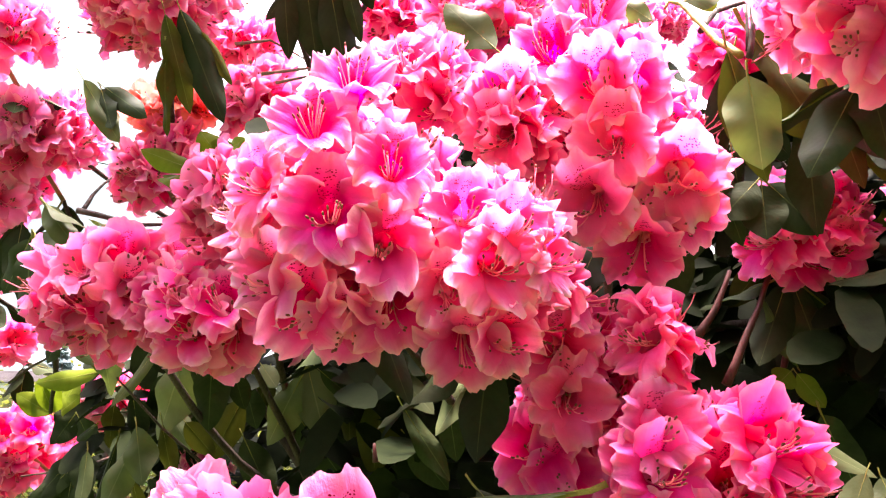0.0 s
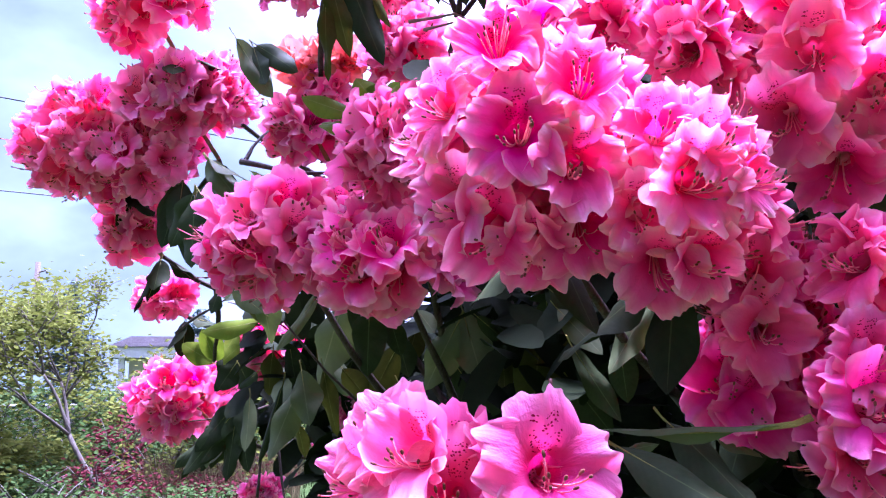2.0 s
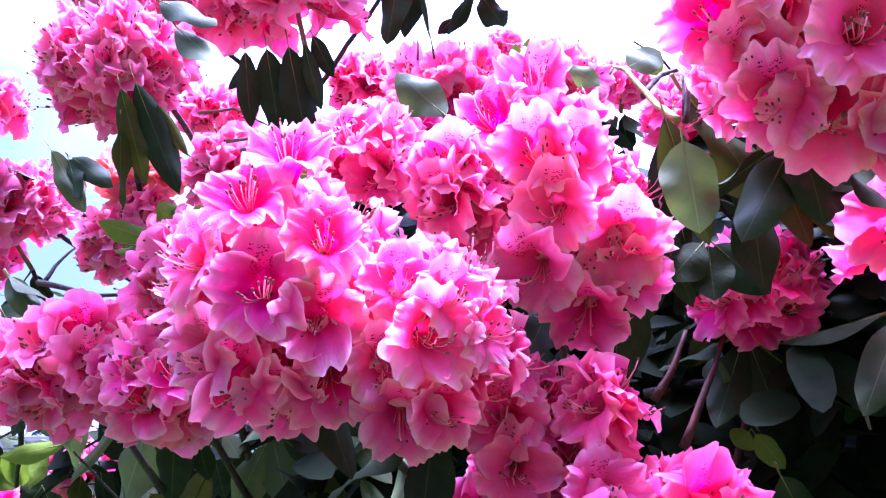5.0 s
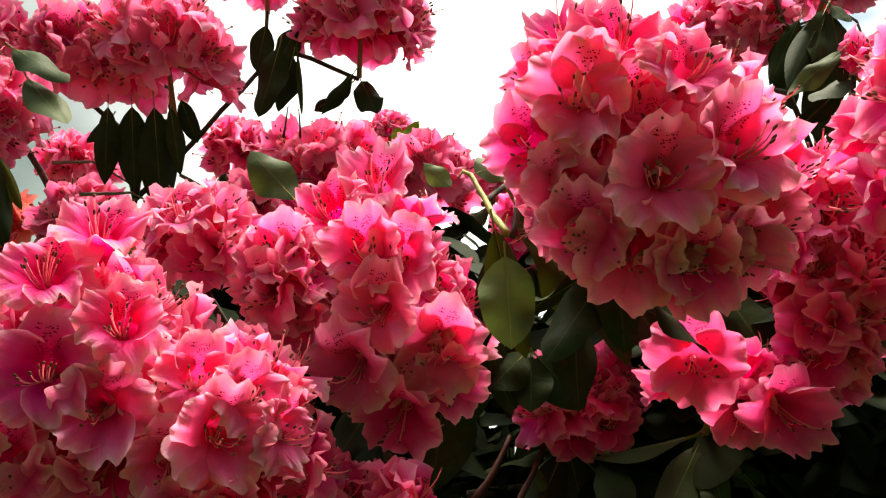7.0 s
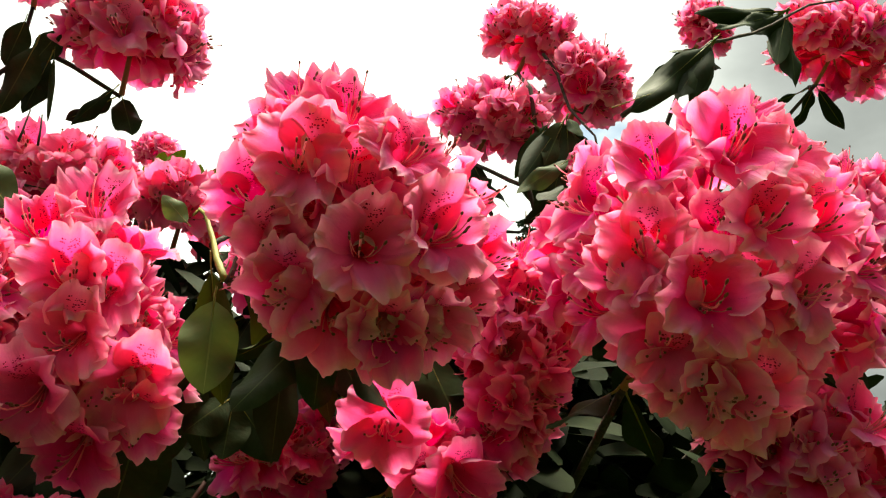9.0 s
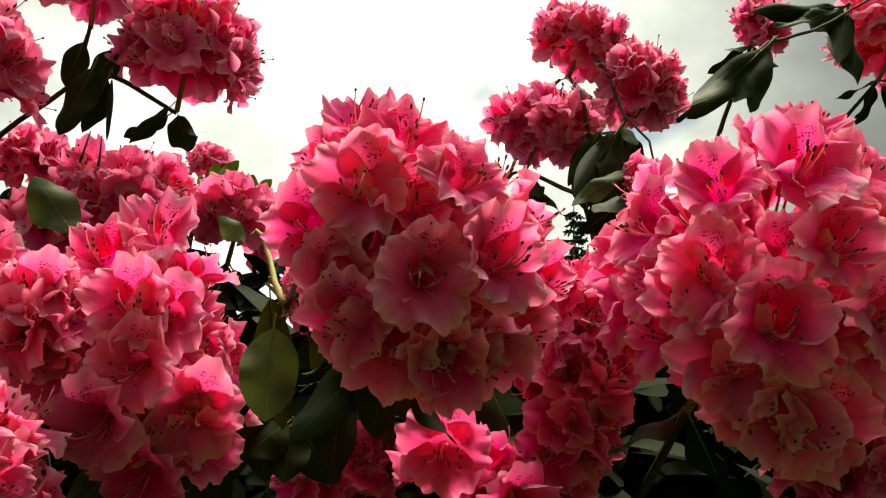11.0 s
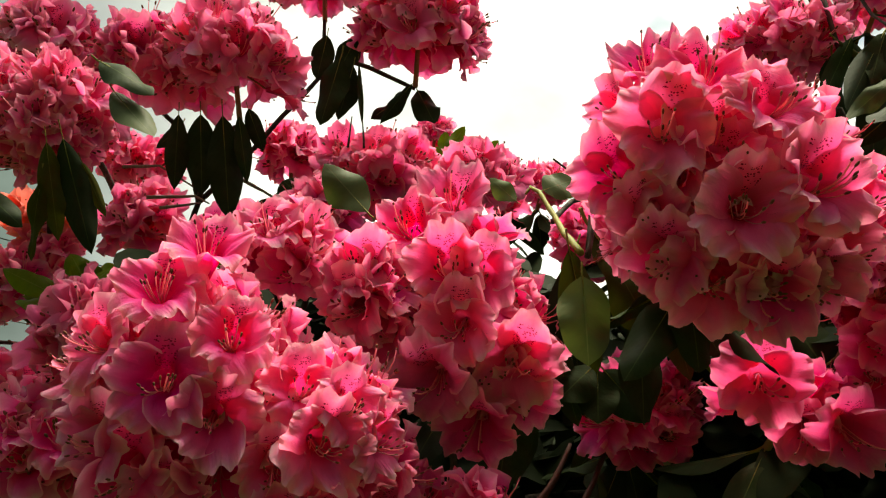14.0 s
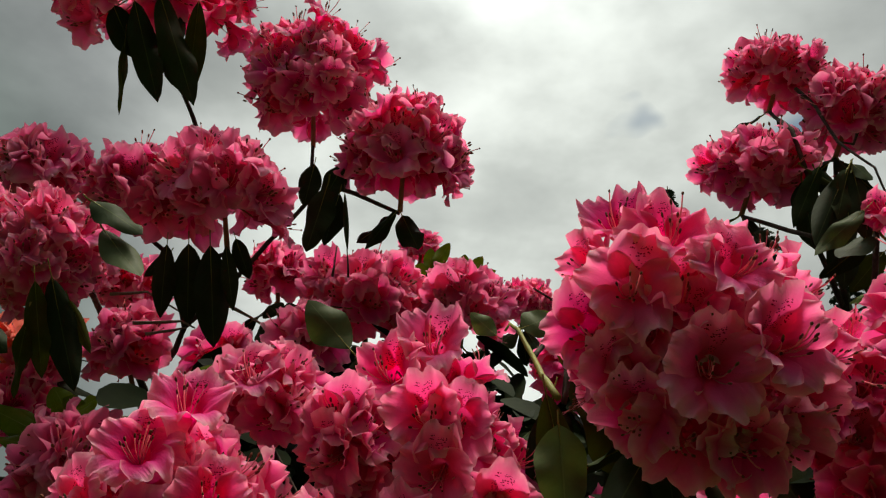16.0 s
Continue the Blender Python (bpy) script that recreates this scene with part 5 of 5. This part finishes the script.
def leaf_cloud(name, label, parent, mats, places, seed, size, per=6, spread=0.2, droop=0.0):
    """Many small leaf blades round the given places, as one crown."""
    rnd = random.Random(seed)
    v, f = [], []
    for c in places:
        for k in range(per):
            p = c + Vector((rnd.gauss(0, spread), rnd.gauss(0, spread), rnd.gauss(0, spread) - droop * rnd.random()))
            a = rnd.uniform(0, 6.28)
            d = Vector((math.cos(a), math.sin(a), rnd.uniform(-0.7, 0.5))).normalized()
            s = d.cross(Vector((rnd.uniform(-1, 1), rnd.uniform(-1, 1), 1))).normalized()
            ln, w = size * rnd.uniform(0.6, 1.3), size * rnd.uniform(0.22, 0.36)
            o = len(v)
            v += [p, p + d * ln * 0.5 + s * w, p + d * ln, p + d * ln * 0.5 - s * w]
            f.append((o, o + 1, o + 2, o + 3))
    me = bpy.data.meshes.new(name)
    me.from_pydata(v, [], f)
    return piece(name, me, mats, parent, label, smooth=False)


SPRING = rough_material("spring_leaf", [(0.25, (0.045, 0.072, 0.010)), (0.55, (0.10, 0.115, 0.018)), (0.8, (0.15, 0.13, 0.034))], 3, 0.75, 0.001, through=0.35, gloss=0.03)
HEDGE = rough_material("hedge_leaf", [(0.3, (0.018, 0.040, 0.009)), (0.7, (0.045, 0.080, 0.018))], 3, 0.75, 0.001, through=0.25, gloss=0.03)
REDLEAF = rough_material("dark_red_leaf", [(0.3, (0.035, 0.008, 0.010)), (0.7, (0.11, 0.016, 0.022))], 3, 0.75, 0.001, through=0.2, gloss=0.03)
NEEDLE = rough_material("fir_needle", [(0.3, (0.010, 0.024, 0.014)), (0.7, (0.035, 0.058, 0.035))], 2, 0.7, 0.001, through=0.1)
SPRUCE = rough_material("blue_spruce_needle", [(0.3, (0.05, 0.09, 0.09)), (0.7, (0.12, 0.18, 0.18))], 2, 0.7, 0.001, through=0.1)
TRUNK = rough_material("lichened_bark", [(0.3, (0.045, 0.037, 0.029)), (0.7, (0.13, 0.115, 0.095))], 14, 0.9, 0.006)


def fruit_tree(foot, seed, height, label, leaf=SPRING, lean=(0, 0, 0), leaves=7):
    rnd = random.Random(seed)
    tree = tagged(new("tree"), label, "tree")
    tree.location = foot
    bm = bmesh.new()
    tips = []

    def grow(p, d, ln, r, level):
        q = p + d * ln
        mid = (p + q) * 0.5 + Vector((rnd.uniform(-1, 1), rnd.uniform(-1, 1), rnd.uniform(-0.5, 1))) * ln * 0.18
        tube(bm, bezier(p, mid, q, 4), [r, r * 0.92, r * 0.84, r * 0.76, r * 0.68], 6 if level < 2 else 4)
        if level >= 2:
            tips.extend([mid, q])
        if level >= 4:
            return
        for k in range(3 if level else 4):
            nd = (d * 0.8 + Vector((rnd.uniform(-1, 1), rnd.uniform(-1, 1), rnd.uniform(-0.35, 0.8)))).normalized()
            grow(q, nd, ln * rnd.uniform(0.55, 0.78), r * 0.60, level + 1)

    grow(Vector((0, 0, 0)), (Vector((0, 0, 1)) + Vector(lean)).normalized(), height * 0.34, height * 0.013, 0)
    part("trunk", bm, TRUNK, tree, "bare grey trunk and crooked limbs")
    leaf_cloud("crown", "loose yellow-green spring leaves", tree, leaf, tips, seed + 1, 0.10, leaves, 0.15)
    return tree


fruit_tree(polar(-33.6, 11.5), 3, 3.3, "small old fruit tree with grey limbs and sparse spring leaves", lean=(-0.75, 0, 0), leaves=7)
fruit_tree(polar(-31.2, 12.4), 17, 2.5, "low lichened fruit tree with bent limbs beside the house", lean=(0.5, 0.2, 0), leaves=6)
fruit_tree(polar(-41.0, 13.5), 9, 3.4, "leafy young garden tree with yellow-green foliage", leaves=8)
fruit_tree(polar(-36.5, 17.0), 12, 4.2, "bushy green garden tree in spring leaf", leaf=SPRING, leaves=9)


def bush(foot, seed, wide, high, label, mat, n=260, size=0.09):
    rnd = random.Random(seed)
    b = tagged(new("bush"), label, "bush")
    b.location = foot
    for k in range(7):
        bm = bmesh.new()
        a = rnd.uniform(0, 6.28)
        q = Vector((math.cos(a) * wide * 0.5, math.sin(a) * wide * 0.5, high * rnd.uniform(0.6, 0.95)))
        tube(bm, bezier((0.03 * k, 0, 0), (q.x * 0.3, q.y * 0.3, q.z * 0.6), q, 5), [0.02, 0.017, 0.014, 0.011, 0.008, 0.004], 4)
        part("stem", bm, TRUNK, b)
    spots = []
    for k in range(n):
        a, r = rnd.uniform(0, 6.28), math.sqrt(rnd.random())
        spots.append(Vector((math.cos(a) * r * wide * 0.55, math.sin(a) * r * wide * 0.55, high * rnd.uniform(0.08, 1.0) * (1 - 0.35 * r * r))))
    leaf_cloud("crown", "", b, mat, spots, seed + 2, size, 7, 0.08)
    return b


for k, (az, dist, wide, high) in enumerate([(-33.4, 13.4, 0.8, 1.15), (-30.6, 12.5, 0.9, 0.40), (-27.6, 13.0, 1.1, 0.45), (-24.8, 12.5, 1.0, 0.45)]):
    bush(polar(az, dist), 40 + k, wide, high, "low garden bush with dark red leaves", REDLEAF, 120)
for k, (az, dist, wide, high) in enumerate([(-45, 12.0, 2.2, 1.5), (-40.5, 15.0, 2.4, 1.75), (-37.5, 16.0, 2.4, 2.0), (-34.0, 17.0, 2.4, 1.75), (-31.3, 17.4, 2.2, 1.9), (-28.4, 16.0, 2.2, 1.5), (-25.0, 16.5, 2.6, 1.6), (-21.0, 15.0, 2.6, 1.6), (-16.5, 15.0, 2.6, 1.7), (-35.0, 14.6, 1.5, 0.9), (-38.6, 13.2, 1.6, 0.9), (-31.8, 14.0, 1.3, 0.8)]):
    bush(polar(az, dist), 60 + k, wide, high, "rounded green garden bush at the lawn's edge", HEDGE if k % 2 else SPRING, 420, 0.11)
for k, (az, dist, wide, high) in enumerate([(-34.6, 11.5, 0.9, 0.6), (-32.4, 11.2, 0.8, 0.35), (-29.9, 11.6, 0.9, 0.35), (-27.8, 11.2, 0.8, 0.3), (-25.6, 11.5, 0.9, 0.3)]):
    bush(polar(az, dist), 80 + k, wide, high, "low garden bush with dark red leaves", REDLEAF, 150, 0.06)
for k, (az, dist, wide, high) in enumerate([(-39.0, 11.4, 1.2, 0.6), (-37.4, 10.5, 1.0, 0.45), (-36.0, 11.6, 1.2, 0.65), (-36.2, 13.0, 1.2, 0.85), (-34.4, 10.5, 0.9, 0.36), (-32.6, 10.4, 0.8, 0.28), (-30.6, 10.6, 0.9, 0.30), (-28.4, 10.4, 0.8, 0.28), (-26.0, 10.6, 0.9, 0.30)]):
    bush(polar(az, dist), 100 + k, wide, high, "low tuft of fresh green border leaves", HEDGE, 70, 0.07)
for k, (az, dist, wide, high) in enumerate([(-31.0, 12.2, 1.2, 0.95), (-28.6, 12.6, 1.1, 0.85), (-26.2, 12.3, 1.2, 0.9)]):
    bush(polar(az, dist), 110 + k, wide, high, "thin leafy bush in front of dry grass", SPRING, 70, 0.09)
DRY = rough_material("dry_grass", [(0.3, (0.075, 0.062, 0.028)), (0.7, (0.16, 0.13, 0.060))], 2, 0.9, 0.002, through=0.15, gloss=0.03)


def dry_place(r):
    return polar(r.uniform(-32, -22), r.uniform(11.0, 15.5))


def lawn_place(r):
    return polar(r.uniform(-46, -18), 4 + 14 * r.random() ** 0.8)


blades("dry_grass", "tall pale dry grass at the lawn's edge", dry_place, 3600, 21, DRY, 0.62, 0.006)
blades("grass_blades", "short green lawn grass", lawn_place, 9000, 22, GRASS, 0.09, 0.008)


def conifer(foot, seed, height, spread, mat, label, start=0.12):
    rnd = random.Random(seed)
    tree = tagged(new("conifer"), label, "tree")
    tree.location = foot
    bm = bmesh.new()
    tube(bm, [(0, 0, 0), (0.05, 0, height * 0.5), (0, 0.03, height)], [height * 0.016, height * 0.010, 0.02], 8)
    v, f = [], []
    z = height * start
    while z < height * 0.985:
        t = (z / height - start) / (1 - start)
        reach = spread * (1 - t) ** 0.85 + 0.12
        for k in range(5):
            a = rnd.uniform(0, 6.28)
            ln = reach * rnd.uniform(0.6, 1.1)
            d = Vector((math.cos(a), math.sin(a), 0))
            root = Vector((0, 0, z))
            tip = root + d * ln + Vector((0, 0, -0.18 * ln + 0.15 * ln * t))
            tube(bm, [root, root.lerp(tip, 0.5) + Vector((0, 0, 0.05 * ln)), tip], [0.03 * (1 - t) + 0.008, 0.014, 0.005], 4)
            s = Vector((-d.y, d.x, 0))
            m = max(5, int(ln * 16))
            for i in range(m):
                q = (i + 0.6) / m
                p = root.lerp(tip, q) + Vector((0, 0, 0.05 * ln * 4 * q * (1 - q)))
                for sgn in (-1, 1):
                    e = p + (s * sgn * rnd.uniform(0.5, 1.1) + d * 0.6) * (0.14 + 0.20 * ln * (1 - q) * 0.6) + Vector((0, 0, rnd.uniform(-0.16, 0.06)))
                    w = Vector((rnd.uniform(-0.3, 0.3), rnd.uniform(-0.3, 0.3), 1)).normalized() * 0.05
                    o = len(v)
                    v += [p + w, p - w, e, (p + e) * 0.5 + d * 0.07]
                    f += [(o, o + 2, o + 3), (o + 1, o + 3, o + 2), (o, o + 1, o + 2)]
        z += height * 0.017 + 0.05
    part("trunk", bm, TRUNK, tree)
    me = bpy.data.meshes.new("crown")
    me.from_pydata(v, [], f)
    piece("crown", me, mat, tree, smooth=False)
    return tree


conifer(polar(20.8, 26), 71, 16.3, 2.6, NEEDLE, "tall dark fir tree behind the shrub")
conifer(polar(27.0, 24), 72, 13.6, 2.4, NEEDLE, "tall dark fir tree beside another fir")
conifer(polar(31.8, 25), 73, 13.0, 2.4, NEEDLE, "dark fir tree with drooping boughs")
conifer(polar(-28.6, 34), 74, 4.6, 1.7, SPRUCE, "blue-grey spruce behind the house")
conifer(polar(-36.4, 28), 75, 4.9, 1.5, SPRUCE, "slim blue-grey spruce beside the house")

# ---- house, wall, pole and wires ----
SIDING = rough_material("cream_siding", [(0.3, (0.52, 0.48, 0.36)), (0.7, (0.66, 0.62, 0.48))], 2, 0.75, 0.003)
ROOF = rough_material("grey_shingle", [(0.3, (0.16, 0.15, 0.15)), (0.7, (0.30, 0.28, 0.28))], 4, 0.9, 0.01)
WHITE = rough_material("white_trim", [(0.3, (0.66, 0.66, 0.66)), (0.7, (0.80, 0.80, 0.80))], 3, 0.6, 0.001)
GLASS = rough_material("dark_window", [(0.3, (0.02, 0.025, 0.03)), (0.7, (0.05, 0.06, 0.07))], 1, 0.08, 0.0)
STONE = rough_material("grey_stone", [(0.3, (0.17, 0.17, 0.19)), (0.7, (0.36, 0.35, 0.36))], 3, 0.9, 0.01)


def house():
    h = tagged(new("house"), "low cream house with a grey shingle roof and white fascia", "house")
    h.matrix_basis = pose(*polar(-30.5, 23, -0.2), 0, 0, 24)
    bm = bmesh.new()
    box(bm, (-1.0, 0, 0), (7.0, 6, 2.45))
    part("wall", bm, SIDING, h, "cream board wall", smooth=False)
    bm = bmesh.new()
    box(bm, (-1.42, -0.47, 2.46), (7.4, -0.41, 2.72))
    part("fascia", bm, WHITE, h, "white painted fascia board", smooth=False)
    for k in range(9):
        bm = bmesh.new()
        y0, z0 = -0.5 + k * 0.42, 2.73 + k * 0.055
        box(bm, (-1.46, y0, z0), (7.45, y0 + 0.46, z0 + 0.035))
        part("shingle_course", bm, ROOF, h, smooth=False)
    bm = bmesh.new()
    box(bm, (-1.42, -0.40, 2.46), (7.4, 6.2, 2.70))
    part("roof", bm, ROOF, h, smooth=False)
    for x in (-0.7, 1.6):
        bm = bmesh.new()
        box(bm, (x, -0.05, 0.95), (x + 1.3, -0.004, 2.1))
        win = part("window", bm, WHITE, h, smooth=False)
        for i in range(2):
            bm = bmesh.new()
            box(bm, (x + 0.08 + i * 0.6, -0.058, 1.03), (x + 0.62 + i * 0.6, -0.052, 2.02))
            part("pane", bm, GLASS, win, "dark window pane", smooth=False)
    bm = bmesh.new()
    box(bm, (-1.2, -0.38, 0), (-1.06, -0.24, 2.455))
    part("post", bm, WHITE, h, smooth=False)


house()


def stone_wall():
    rnd = random.Random(31)
    w = tagged(new("garden_wall"), "low grey stone garden wall beyond the lawn", "wall")
    a, b = polar(-46, 18.5), polar(-22, 18.5)
    d = (b - a)
    turn = Matrix.Rotation(math.atan2(d.y, d.x), 4, "Z")
    w.matrix_basis = Matrix.Translation(a) @ turn
    bm = bmesh.new()
    box(bm, (0, 0.03, 0), (d.length, 0.33, 1.18))
    part("mortar", bm, STONE, w, smooth=False)
    shapes = []
    for k in range(6):
        bm = bmesh.new()
        bmesh.ops.create_cube(bm, size=1.0)
        bmesh.ops.bevel(bm, geom=bm.edges[:], offset=0.10, segments=1, affect="EDGES")
        for v in bm.verts:
            v.co += noise.noise_vector(v.co * 2 + Vector((k * 3, 0, 0))) * 0.05
        me = bpy.data.meshes.new("stone")
        bm.to_mesh(me)
        bm.free()
        me.materials.append(STONE)
        shapes.append(me)
    z = 0.0
    for row in range(6):
        x = -0.2 * (row % 2)
        while x < d.length - 0.2:
            ln = rnd.uniform(0.35, 0.62)
            s = new("stone", rnd.choice(shapes))
            s.parent = w
            s.matrix_basis = Matrix.Translation((x + ln / 2, 0.10, z + 0.1)) @ Matrix.Diagonal((ln - 0.02, 0.26, 0.19, 1))
            x += ln
        z += 0.2


stone_wall()


def utility_pole():
    p = tagged(new("utility_pole"), "tall grey wooden utility pole beyond the garden", "pole")
    p.location = polar(-38.6, 40)
    bm = bmesh.new()
    tube(bm, [(0, 0, 0), (0, 0, 3.5), (0, 0, 7.0)], [0.15, 0.13, 0.11], 10)
    part("shaft", bm, TRUNK, p)
    bm = bmesh.new()
    tube(bm, [(0.1, 0, 6.55), (0.42, 0, 6.62), (0.5, 0, 6.5)], [0.03, 0.03, 0.06], 6)
    part("bracket", bm, TRUNK, p)


utility_pole()
WIRE = rough_material("black_cable", [(0.3, (0.015, 0.015, 0.017)), (0.7, (0.03, 0.03, 0.03))], 5, 0.6, 0.0)


def cable(a, b, sag, r):
    a, b = Vector(a), Vector(b)
    pts = bezier(a, (a + b) * 0.5 - Vector((0, 0, sag * 2)), b, 16)
    bm = bmesh.new()
    tube(bm, pts, [r] * 17, 5)
    tagged(part("power_cable", bm, WIRE), "thin black overhead power cable", "cable", "overhead cables")


cable(polar(-75, 16, 6.3), polar(-5, 20, 6.4), 0.25, 0.012)
cable(polar(-75, 24, 6.0), polar(-5, 26, 6.2), 0.25, 0.014)
